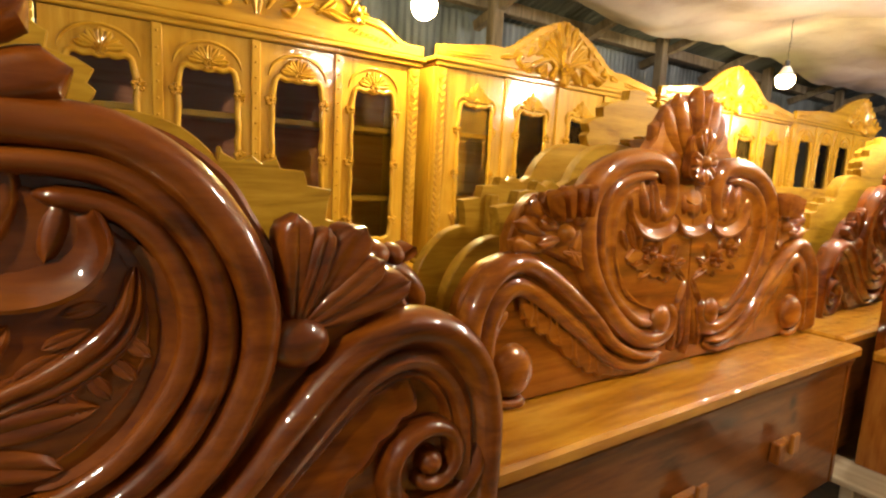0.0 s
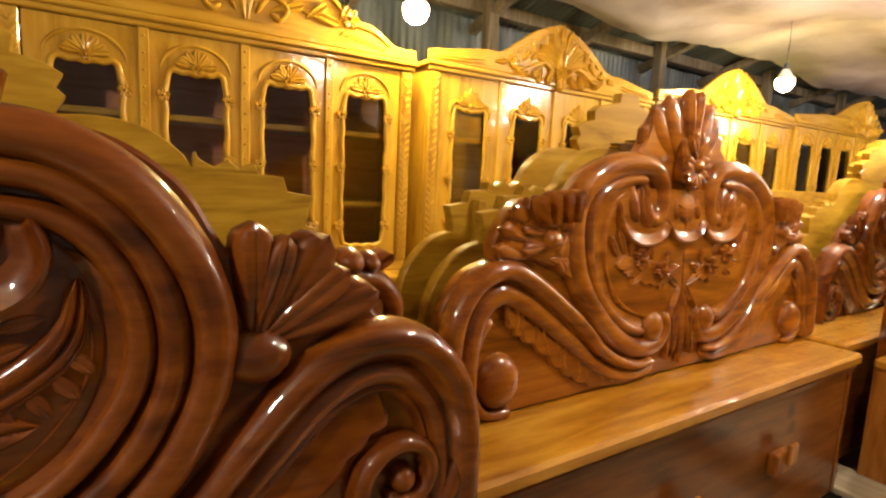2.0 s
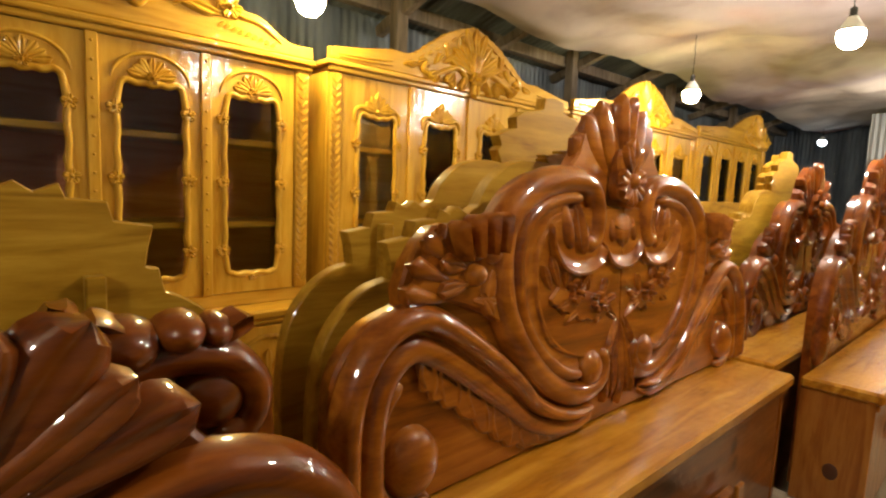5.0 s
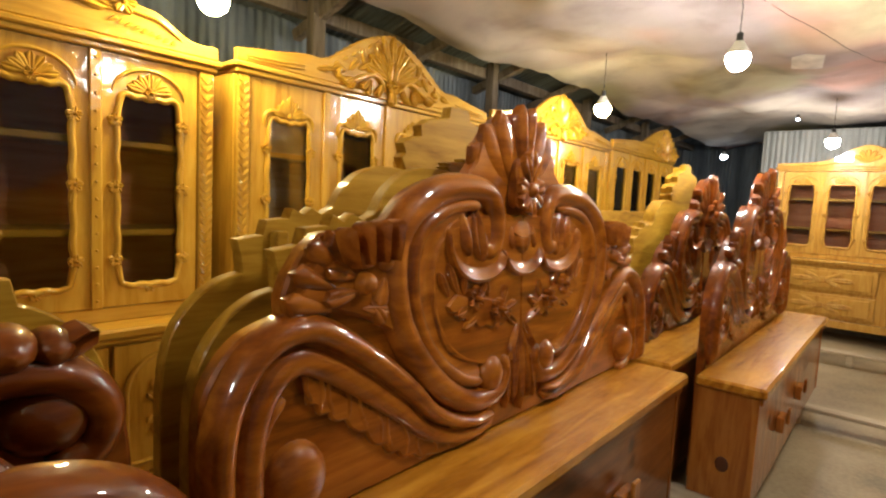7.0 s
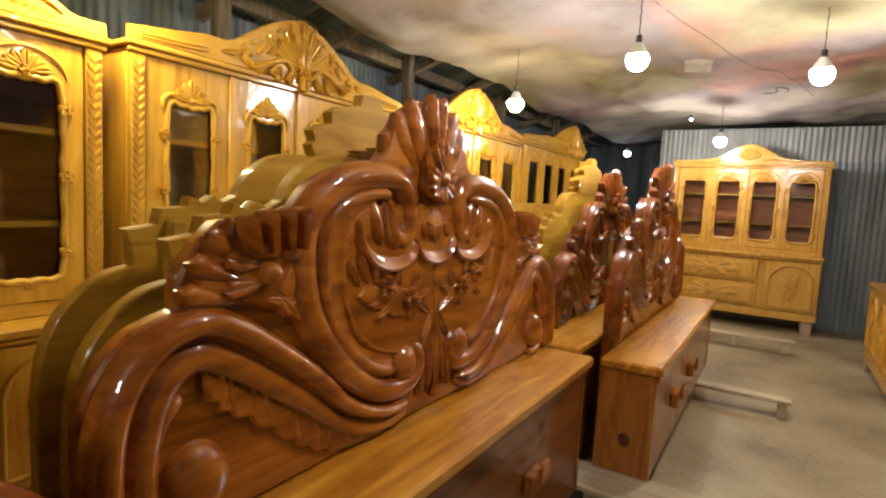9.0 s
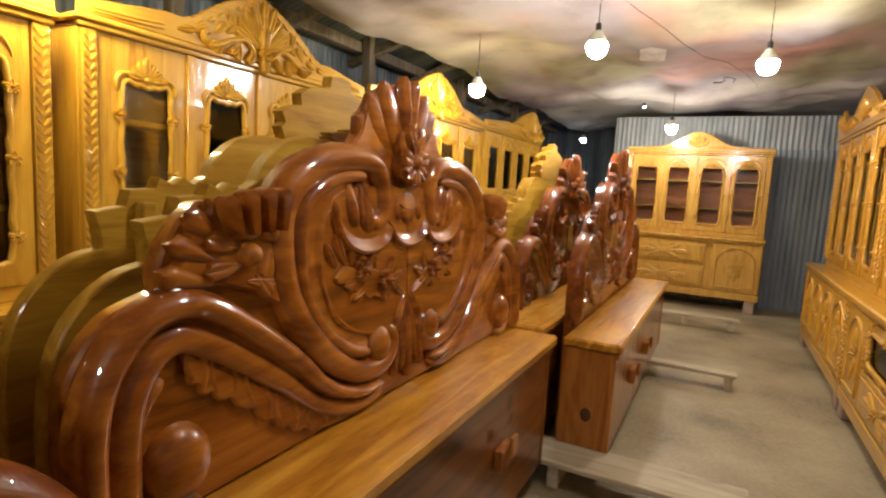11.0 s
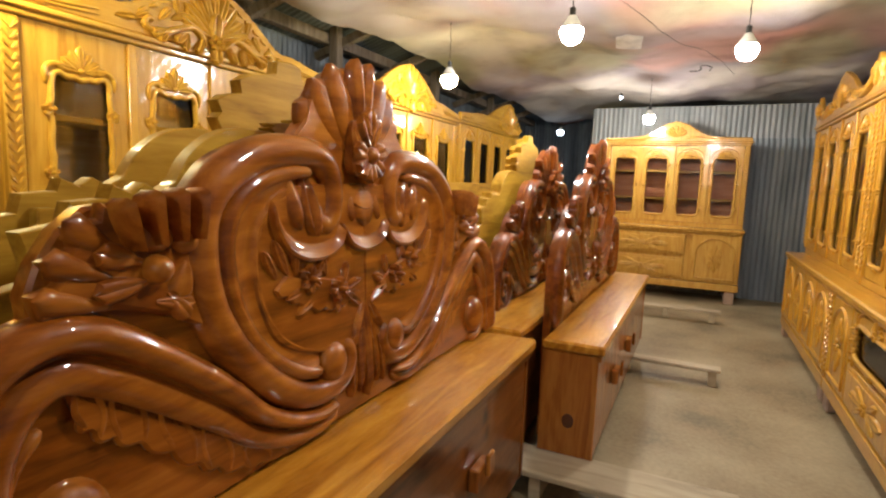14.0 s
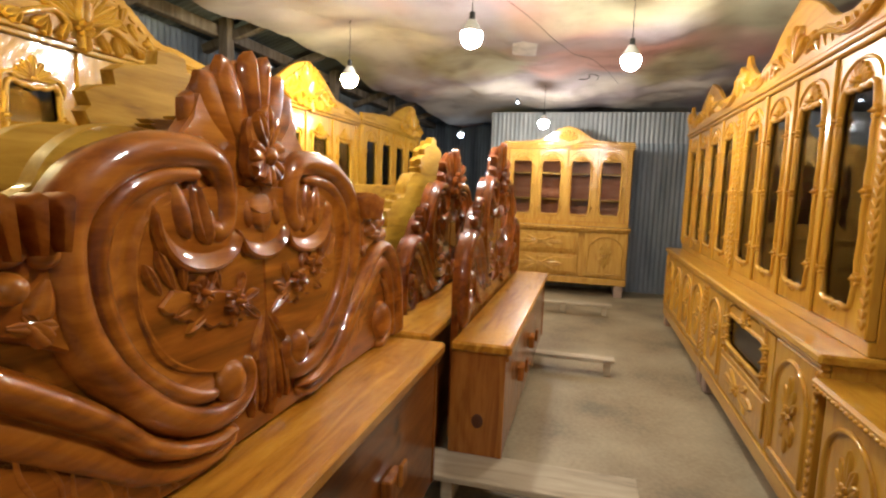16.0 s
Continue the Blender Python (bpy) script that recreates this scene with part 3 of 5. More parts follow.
        raised("medallion_roll", Shape().sweep(path, lambda q: 0.030 + 0.034 * math.sin(math.pi * q) ** 0.5, lambda q: 0.035 + 0.022 * math.sin(math.pi * q), ROUND))
        path = curve([(-0.20, 1.290), (-0.27, 1.294), (-0.342, 1.284), (-0.398, 1.246), (-0.440, 1.187), (-0.461, 1.12), (-0.462, 1.057), (-0.446, 1.00), (-0.402, 0.930), (-0.335, 0.878), (-0.26, 0.855), (-0.20, 0.865)], 8)
        raised("medallion_roll", Shape().sweep(path, lambda q: 0.014 + 0.034 * math.sin(math.pi * (0.05 + 0.9 * q)) ** 0.5, 0.044, ROUND))
        path = curve([(-0.27, 1.258), (-0.335, 1.246), (-0.382, 1.214), (-0.412, 1.164), (-0.426, 1.108), (-0.421, 1.05), (-0.392, 0.990), (-0.338, 0.928), (-0.27, 0.895), (-0.21, 0.892)], 8)
        raised("medallion_roll", Shape().sweep(path, lambda q: 0.012 + 0.030 * math.sin(math.pi * (0.05 + 0.9 * q)) ** 0.5, 0.036, ROUND))
        path = curve([(-0.35, 1.205), (-0.382, 1.155), (-0.394, 1.10), (-0.388, 1.05), (-0.362, 1.00), (-0.31, 0.948), (-0.25, 0.92)], 8)
        raised("medallion_cove", Shape().sweep(path, lambda q: 0.010 + 0.032 * math.sin(math.pi * (0.05 + 0.9 * q)) ** 0.5, 0.022, COVE))
        raised("scroll_eye", Shape().dome((-0.205, 0.890), 0.034, 0.034, 0.045))
        field = curve([(0.0, 0.90), (-0.20, 0.90), (-0.33, 0.95), (-0.385, 1.05), (-0.385, 1.14), (-0.34, 1.22), (-0.24, 1.27), (0.0, 1.275)], 6)
        raised("medallion_field", Shape().board(field, -0.012, -0.0005, 0.004))
        # a cup of the valance: bright lip below, a folded leaf in the hollow above
        raised("valance_lip", Shape().sweep(curve([(-0.318, 1.245), (-0.327, 1.205), (-0.312, 1.172), (-0.280, 1.155), (-0.24, 1.150), (-0.18, 1.158), (-0.14, 1.195)], 9), lambda q: 0.012 + 0.036 * math.sin(math.pi * (0.08 + 0.88 * q)), 0.044, LIP))
        raised("drapery_fold", Shape().petal((-0.246, 1.300), 290, 0.128, 0.075, 0.036, groove=0.3, tip=0.45, n=14, k=11).petal((-0.205, 1.292), 280, 0.135, 0.075, 0.034, groove=0.4, tip=0.5, n=14, k=11).petal((-0.30, 1.262), 285, 0.085, 0.035, 0.022, groove=-0.1, tip=0.5))
        # spray: a long curved blade with a toothed edge, and broad leaves below it
        spray = Shape().sweep(curve([(-0.16, 0.995), (-0.236, 1.026), (-0.285, 1.044), (-0.335, 1.080), (-0.358, 1.118), (-0.366, 1.172)], 8), lambda q: 0.012 + 0.034 * math.sin(math.pi * (0.1 + 0.85 * q)), 0.026, TWO_ROLL)
        for u, z, a, ln in ((-0.350, 1.085, 318, 0.040), (-0.335, 1.062, 312, 0.042), (-0.312, 1.045, 306, 0.042), (-0.285, 1.030, 300, 0.042), (-0.335, 1.128, 170, 0.045), (-0.318, 1.100, 160, 0.05), (-0.29, 1.075, 150, 0.055), (-0.255, 1.056, 140, 0.055)):
            spray.petal((u, z), a - 180 if z > 1.05 and a < 200 else 540 - a, ln, 0.024, 0.016, groove=0.4, tip=0.45, n=7, k=7)
        for u, z, a, ln, w in ((-0.18, 0.985, 172, 0.145, 0.045), (-0.17, 0.968, 196, 0.12, 0.045), (-0.17, 1.02, 128, 0.12, 0.04), (-0.15, 1.03, 105, 0.10, 0.036)):
            spray.petal((u, z), a, ln, w, 0.022, groove=0.55, tip=0.5, n=10, k=9)
        raised("spray_leaf", spray.flatten(0.7), -0.010)
        # curls in the middle foot
        add("foot_curl", Shape().sweep(spiral((-0.075, 0.845), 0.062, 0.018, -60, 300, 26), lambda q: 0.034 - 0.012 * q, 0.036, ROUND))
        add("foot_leaf", Shape().petal((-0.015, 0.90), 250, 0.15, 0.05, 0.034, groove=0.5).petal((-0.10, 0.775), 170, 0.11, 0.045, 0.026, groove=0.5))
        # shoulder ornament
        fan = Shape()
        for i, (a, ln, w) in enumerate(((91, 0.172, 0.062), (75, 0.158, 0.052), (57, 0.182, 0.078), (38, 0.165, 0.060), (20, 0.192, 0.066))):
            fan.petal((-0.562, 1.065), 180 - a, ln, w, 0.050, y=0.004 - 0.004 * (i % 2), groove=0.22, tip=0.80, n=16, k=13, lift=0.3)
        raised("shell_petal", fan)
        raised("shell_hub", Shape().dome((-0.565, 1.05), 0.050, 0.042, 0.05))
        # scales of the crest, each lying over the next
        for a, ln, w, y in ((163, 0.265, 0.100, 0.0), (146, 0.255, 0.104, -0.005), (129, 0.255, 0.104, -0.010), (113, 0.265, 0.098, -0.015)):
            add("crest_leaf", Shape().petal((-0.01, 1.335), a, ln, w, 0.030, y=y, groove=0.05, tip=0.78, n=14, k=11, lift=0.4))
        add("side_leaf", Shape().petal((-0.16, 1.385), 163, 0.16, 0.07, 0.05, groove=0.1, tip=0.8).petal((-0.13, 1.42), 150, 0.17, 0.07, 0.05, groove=0.1, tip=0.8))
    if low:
        return t
    part("crest_leaf", Shape().petal((0, 1.36), 98, 0.25, 0.07, 0.035, y=-0.022, groove=-0.1, tip=0.84, n=14, k=11).flatten(0.75), mat, t)
    part("crest_leaf", Shape().petal((0, 1.36), 82, 0.25, 0.07, 0.035, y=-0.022, groove=-0.1, tip=0.84, n=14, k=11).flatten(0.75), mat, t)
    part("middle_swag", Shape().sweep(curve([(-0.11, 1.225), (-0.06, 1.185), (0, 1.172), (0.06, 1.185), (0.11, 1.225)], 7), lambda q: 0.062 * math.sin(math.pi * (0.1 + 0.8 * q)), 0.036, TWO_ROLL), mat, t)
    part("rosette_back", Shape().board([(0.062 * math.cos(a) * (1 + 0.12 * math.cos(5 * a)), 1.372 + 0.072 * math.sin(a) * (1 + 0.12 * math.cos(5 * a))) for a in [2 * math.pi * k / 40 for k in range(40)]], -0.046, -0.002, 0.008), mat, t)
    pieces("rosette_petal", Shape().petal((0, 1.375), 90, 0.085, 0.06, 0.022, y=-0.044, groove=0.4).petal((0, 1.375), 35, 0.08, 0.055, 0.02, y=-0.044, groove=0.4).petal((0, 1.375), 145, 0.08, 0.055, 0.02, y=-0.044, groove=0.4).petal((0, 1.375), 320, 0.07, 0.055, 0.02, y=-0.044, groove=0.4).petal((0, 1.375), 220, 0.07, 0.055, 0.02, y=-0.044, groove=0.4).petal((0, 1.375), 270, 0.07, 0.055, 0.02, y=-0.044, groove=0.4).dome((0, 1.375), 0.026, 0.026, 0.034, y=-0.044), mat, t)
    pieces("drop_leaf", Shape().petal((0, 1.305), 270, 0.06, 0.10, 0.018, groove=0.2, tip=0.3).petal((0, 1.01), 270, 0.14, 0.05, 0.022, groove=0.5, tip=0.5).petal((0, 0.87), 270, 0.11, 0.05, 0.022, groove=0.5, tip=0.4), mat, t)
    return t


LIP = [(-1, -0.1), (-1, 0.45), (-0.85, 0.9), (-0.6, 1.0), (-0.3, 0.8), (0.1, 0.55), (0.55, 0.42), (1, 0.35), (1, -0.1)]
COVE = [(-1, -0.1), (-1, 0.95), (-0.7, 0.8), (-0.25, 0.5), (0.25, 0.34), (0.6, 0.4), (0.78, 0.62), (0.92, 0.6), (1, 0.25), (1, -0.1)]
# a broad outer roll, a sharp groove, a hollowed inner roll; s = 1 is the outer side
S_ROLL = [(-1, -0.1), (-1, 0.12), (-0.93, 0.42), (-0.78, 0.6), (-0.55, 0.66), (-0.3, 0.58), (-0.12, 0.42), (-0.06, 0.3), (0.0, 0.28), (0.05, 0.5), (0.16, 0.8), (0.36, 0.99), (0.56, 0.98), (0.76, 0.8), (0.92, 0.45), (1, 0.1), (1, -0.1)]


def medallion_headboard(label, mat, m):
    """A headboard with S-scrolled shoulders, a broad medallion under a three-cupped valance, and a leaf crest; it faces -y and stands on its box lid."""
    t = thing("bed_headboard", label, "headboard", m, "carved headboards")
    half = curve([(-0.917, 0.712), (-0.919, 0.86), (-0.915, 0.975), (-0.888, 1.036), (-0.84, 1.083), (-0.765, 1.108)], 6)
    half += [(-0.768, 1.140), (-0.752, 1.182), (-0.722, 1.226), (-0.685, 1.256), (-0.64, 1.262), (-0.545, 1.262)]
    half += curve([(-0.515, 1.275), (-0.46, 1.335), (-0.37, 1.377), (-0.28, 1.388), (-0.235, 1.40)], 6) + curve([(-0.20, 1.435), (-0.18, 1.485), (-0.13, 1.54), (-0.07, 1.572), (0, 1.588)], 4)
    part("panel", Shape().board(half + [(-u, z) for u, z in half[-2::-1]], 0.0, 0.035, 0.006), mat, t)
    for side in (0, 1):
        def add(nm, s, lab=""):
            if nm.startswith(("medallion", "valance", "scroll_ball")):
                s.v = [(x * 1.03, y, z) for x, y, z in s.v]
            if side:
                s.flip()
            if len(s.cuts) > 1:
                pieces(nm, s, mat, t, lab)
            else:
                part(nm, s, mat, t, lab)
        # the S-shaped double roll from the foot over the shoulder to the middle
        path = curve([(-0.866, 0.715), (-0.867, 0.80), (-0.864, 0.90), (-0.845, 0.975), (-0.80, 1.034), (-0.735, 1.055), (-0.665, 1.028), (-0.57, 0.965), (-0.468, 0.887), (-0.39, 0.818), (-0.30, 0.772), (-0.21, 0.752), (-0.13, 0.762)], 9)
        add("shoulder_scroll", Shape().sweep(path, lambda q: 0.108 + 0.012 * math.sin(math.pi * min(1, q * 1.5)) - 0.055 * max(0, q - 0.65) / 0.35, lambda q: 0.044 - 0.016 * max(0, q - 0.5), S_ROLL))
        add("volute_eye", Shape().dome((-0.745, 0.805), 0.066, 0.072, 0.046, n=8, k=22))
        add("volute", Shape().sweep(curve([(-0.70, 0.722), (-0.75, 0.718), (-0.80, 0.738), (-0.828, 0.80), (-0.822, 0.87), (-0.80, 0.925), (-0.765, 0.96)], 8), lambda q: 0.036 - 0.012 * q, lambda q: 0.026 - 0.012 * q, ROUND))
        # long leaf hanging under the roll, its lower edge in waves, fine cuts across it
        top = curve([(-0.735, 1.00), (-0.69, 0.998), (-0.63, 0.965), (-0.56, 0.905), (-0.47, 0.832), (-0.38, 0.775), (-0.29, 0.738), (-0.20, 0.722)], 6)
        low = []
        for i, (u, z) in enumerate(curve([(-0.72, 0.955), (-0.685, 0.918), (-0.62, 0.878), (-0.535, 0.808), (-0.465, 0.762), (-0.37, 0.728), (-0.28, 0.716), (-0.20, 0.714)], 12)):
            wave = 0.011 * abs(math.sin(i * 0.42)) * (1 if z > 0.735 else 0.2)
            low.append((u - 0.6 * wave, z - 0.8 * wave))
        leaf_board = Shape().board(top + low[::-1], -0.012, -0.0005, 0.005)
        leaf = part("hanging_leaf", leaf_board.flip() if side else leaf_board, mat, t)
        cuts = Shape()
        for i in range(11):
            q = 0.06 + 0.075 * i
            a, b = top[int(q * (len(top) - 1))], low[int(q * (len(low) - 1))]
            bow = 0.012 * (1 if i % 2 else -0.4)
            cuts.sweep(curve([(a[0], a[1] - 0.004), ((a[0] + b[0]) / 2 + bow, (a[1] + b[1]) / 2), (b[0] + 0.004, b[1] + 0.008)], 5), 0.010, 0.0012, ROUND, -0.0118)
        if side:
            cuts.flip()
        pieces("leaf_fold", cuts, mat, leaf)
        # medallion: outer roll curling in at the top and round a ball at the foot, a second roll, a cove
        path = curve([(-0.175, 1.222), (-0.152, 1.203), (-0.126, 1.228), (-0.124, 1.295), (-0.155, 1.348), (-0.23, 1.364), (-0.335, 1.352), (-0.425, 1.308), (-0.478, 1.245), (-0.490, 1.165), (-0.474, 1.07), (-0.428, 0.985), (-0.352, 0.90), (-0.272, 0.843), (-0.185, 0.813), (-0.105, 0.822), (-0.072, 0.870), (-0.09, 0.918)], 8)
        add("medallion_roll", Shape().sweep(path, lambda q: 0.030 + 0.047 * math.sin(math.pi * q) ** 0.55, lambda q: 0.026 + 0.014 * math.sin(math.pi * q), ROUND))
        path = curve([(-0.195, 1.318), (-0.25, 1.319), (-0.325, 1.305), (-0.39, 1.268), (-0.428, 1.213), (-0.436, 1.145), (-0.418, 1.06), (-0.377, 0.982), (-0.31, 0.918), (-0.24, 0.878), (-0.175, 0.866)], 8)
        add("medallion_roll", Shape().sweep(path, lambda q: 0.016 + 0.034 * math.sin(math.pi * (0.06 + 0.88 * q)) ** 0.6, 0.028, ROUND))
        path = curve([(-0.255, 1.292), (-0.32, 1.272), (-0.368, 1.228), (-0.389, 1.165), (-0.388, 1.095), (-0.365, 1.02), (-0.318, 0.957), (-0.25, 0.914), (-0.18, 0.898)], 8)
        add("medallion_cove", Shape().sweep(path, lambda q: 0.020 + 0.048 * math.sin(math.pi * (0.05 + 0.9 * q)) ** 0.5, 0.022, COVE))
        add("scroll_ball", Shape().dome((-0.135, 0.872), 0.046, 0.052, 0.038, n=8, k=20))
        field = curve([(0.0, 0.885), (-0.17, 0.905), (-0.30, 0.955), (-0.355, 1.04), (-0.368, 1.12), (-0.345, 1.21), (-0.28, 1.285), (0.0, 1.30)], 6)
        add("medallion_field", Shape().board(field, -0.013, -0.0005, 0.004))
        # a cup of the valance: bright lip below, folded drapery in the hollow above
        add("valance_lip", Shape().sweep(curve([(-0.315, 1.262), (-0.300, 1.205), (-0.258, 1.163), (-0.190, 1.148), (-0.122, 1.163), (-0.094, 1.205)], 9), lambda q: 0.014 + 0.042 * math.sin(math.pi * (0.06 + 0.9 * q)), 0.030, LIP))
        add("drapery_fold", Shape().petal((-0.275, 1.312), 283, 0.12, 0.060, 0.026, groove=-0.1, tip=0.6).petal((-0.225, 1.322), 281, 0.145, 0.070, 0.030, groove=0.5, tip=0.6).petal((-0.175, 1.262), 262, 0.085, 0.05, 0.022, groove=-0.1, tip=0.5))
        # spray of a ragged leaf, blades and blossoms
        edge = [(u, z - 0.009 * abs(math.sin(i * 0.55))) for i, (u, z) in enumerate(curve([(-0.332, 1.078), (-0.278, 1.046), (-0.215, 1.020), (-0.14, 1.008), (-0.072, 1.014)], 9))]
        back = curve([(-0.055, 1.035), (-0.11, 1.062), (-0.175, 1.082), (-0.25, 1.092), (-0.30, 1.104)], 6)
        add("ragged_leaf", Shape().board(edge + back, -0.021, -0.0135, 0.004))
        spray = Shape()
        for u, z, a, ln, w in ((-0.292, 1.105, 118, 0.085, 0.030), (-0.325, 1.10, 122, 0.07, 0.026), (-0.265, 1.10, 96, 0.055, 0.022), (-0.20, 1.085, 60, 0.05, 0.022), (-0.165, 1.085, 110, 0.05, 0.024), (-0.235, 1.07, 195, 0.07, 0.03), (-0.20, 1.045, 205, 0.075, 0.028), (-0.10, 1.055, 75, 0.055, 0.024), (-0.09, 1.04, 20, 0.06, 0.026), (-0.12, 1.025, 250, 0.035, 0.022)):
            spray.petal((u, z), a, ln, w, 0.012, -0.014, groove=0.55, tip=0.5, n=7, k=7)
        spray.flower((-0.132, 1.050), 0.030, 0.022, 6, -0.020, turn=10).flower((-0.228, 1.086), 0.034, 0.018, 6, -0.018, turn=25)
        add("spray_leaf", spray)
        # sheaf of stems between the two balls
        add("stem_leaf", Shape().petal((-0.004, 1.005), 236, 0.115, 0.036, 0.028, groove=0.5, tip=0.45).petal((-0.012, 0.985), 262, 0.22, 0.034, 0.030, groove=0.4, tip=0.5).petal((-0.052, 0.93), 263, 0.17, 0.026, 0.028, groove=0.3, tip=0.5).petal((-0.01, 0.985), 150, 0.10, 0.034, 0.028, groove=0.5, tip=0.5))
        # stepped shoulder ornament
        add("stepped_block", Shape().board([(-0.762, 1.104), (-0.773, 1.142), (-0.74, 1.152), (-0.735, 1.158), (-0.757, 1.186), (-0.722, 1.196), (-0.715, 1.202), (-0.722, 1.230), (-0.679, 1.240), (-0.672, 1.262), (-0.642, 1.252), (-0.56, 1.245), (-0.50, 1.215), (-0.50, 1.12), (-0.512, 1.045), (-0.575, 1.078), (-0.66, 1.105)], -0.024, -0.0005, 0.008))
        add("step_petal", Shape().petal((-0.675, 1.112), 166, 0.100, 0.040, 0.010, y=-0.020, groove=-0.1, tip=0.93).petal((-0.665, 1.150), 158, 0.100, 0.044, 0.010, y=-0.021, groove=-0.1, tip=0.93).petal((-0.652, 1.182), 143, 0.094, 0.046, 0.010, y=-0.022, groove=-0.1, tip=0.93))
        fan = Shape()
        for u, z, a, ln in ((-0.532, 1.20, 84, 0.085), (-0.565, 1.198, 89, 0.086), (-0.601, 1.195, 95, 0.085), (-0.637, 1.19, 103, 0.08)):
            fan.petal((u, z), a, ln, 0.034, 0.040, y=-0.020, groove=-0.25, tip=0.75, n=12, k=9, lift=0.9)
        add("fan_finger", fan)
        add("berry", Shape().dome((-0.597, 1.157), 0.024, 0.024, 0.032, y=-0.024, n=6, k=16))
        add("small_leaf", Shape().petal((-0.612, 1.140), 186, 0.085, 0.042, 0.018, y=-0.022, groove=0.3).petal((-0.62, 1.172), 165, 0.075, 0.046, 0.018, y=-0.022, groove=0.3).petal((-0.578, 1.118), 305, 0.06, 0.036, 0.014, y=-0.022, groove=0.3).petal((-0.54, 1.162), 250, 0.06, 0.05, 0.014, y=-0.022, groove=0.3).petal((-0.60, 1.105), 350, 0.07, 0.03, 0.012, y=-0.022, groove=0.3).dome((-0.595, 1.205), 0.034, 0.022, 0.018, y=-0.022).dome((-0.54, 1.195), 0.028, 0.020, 0.016, y=-0.022))
        # crest leaves, each lying over the next
        for a, ln, w, y in ((165, 0.225, 0.100, 0.034), (149, 0.238, 0.112, 0.024), (132, 0.245, 0.114, 0.014), (115, 0.248, 0.100, 0.004)):
            add("crest_leaf", Shape().petal((-0.008, 1.350), a, ln, w, 0.021, y=y, groove=0.0, tip=0.62, n=16, k=13, lift=0.6))
    for a in (97, 83):
        part("crest_leaf", Shape().petal((0, 1.365), a, 0.238, 0.060, 0.026, y=-0.006, groove=-0.15, tip=0.82, n=16, k=11), mat, t)
    part("valance_lip", Shape().sweep(curve([(-0.098, 1.208), (-0.062, 1.166), (0, 1.152), (0.062, 1.166), (0.098, 1.208)], 9), lambda q: 0.014 + 0.040 * math.sin(math.pi * (0.05 + 0.9 * q)), 0.030, LIP), mat, t)
    part("valance_lip", Shape().sweep(curve([(-0.060, 1.258), (-0.03, 1.246), (0, 1.242), (0.03, 1.246), (0.060, 1.258)], 6), lambda q: 0.008 + 0.012 * math.sin(math.pi * q), 0.022, LIP), mat, t)
    pieces("drapery_fold", Shape().petal((0, 1.30), 270, 0.11, 0.12, 0.024, groove=0.15, tip=0.4, n=12, k=13).petal((-0.055, 1.275), 268, 0.07, 0.03, 0.024, groove=-0.1, tip=0.5).petal((0.055, 1.275), 272, 0.07, 0.03, 0.024, groove=-0.1, tip=0.5), mat, t)
    part("rosette_back", Shape().board([(0.066 * math.cos(a) * (1 + 0.12 * math.cos(5 * a)), 1.385 + 0.085 * math.sin(a) * (1 + 0.12 * math.cos(5 * a))) for a in [2 * math.pi * k / 40 for k in range(40)]], -0.034, -0.002, 0.008), mat, t)
    pieces("rosette_petal", Shape().petal((0, 1.36), 90, 0.125, 0.06, 0.020, y=-0.032, groove=0.4).petal((-0.01, 1.37), 62, 0.105, 0.05, 0.020, y=-0.032, groove=0.4).petal((0.01, 1.37), 118, 0.105, 0.05, 0.020, y=-0.032, groove=0.4).petal((0, 1.365), 15, 0.066, 0.055, 0.02, y=-0.032, groove=0.4).petal((0, 1.365), 165, 0.066, 0.055, 0.02, y=-0.032, groove=0.4).petal((0, 1.365), 320, 0.066, 0.055, 0.02, y=-0.032, groove=0.4).petal((0, 1.365), 220, 0.066, 0.055, 0.02, y=-0.032, groove=0.4).petal((0, 1.365), 270, 0.066, 0.055, 0.02, y=-0.032, groove=0.4).dome((0, 1.368), 0.024, 0.024, 0.026, y=-0.034), mat, t)
    part("drop_leaf", Shape().petal((0, 1.012), 270, 0.27, 0.036, 0.032, groove=0.5, tip=0.5), mat, t)
    return t


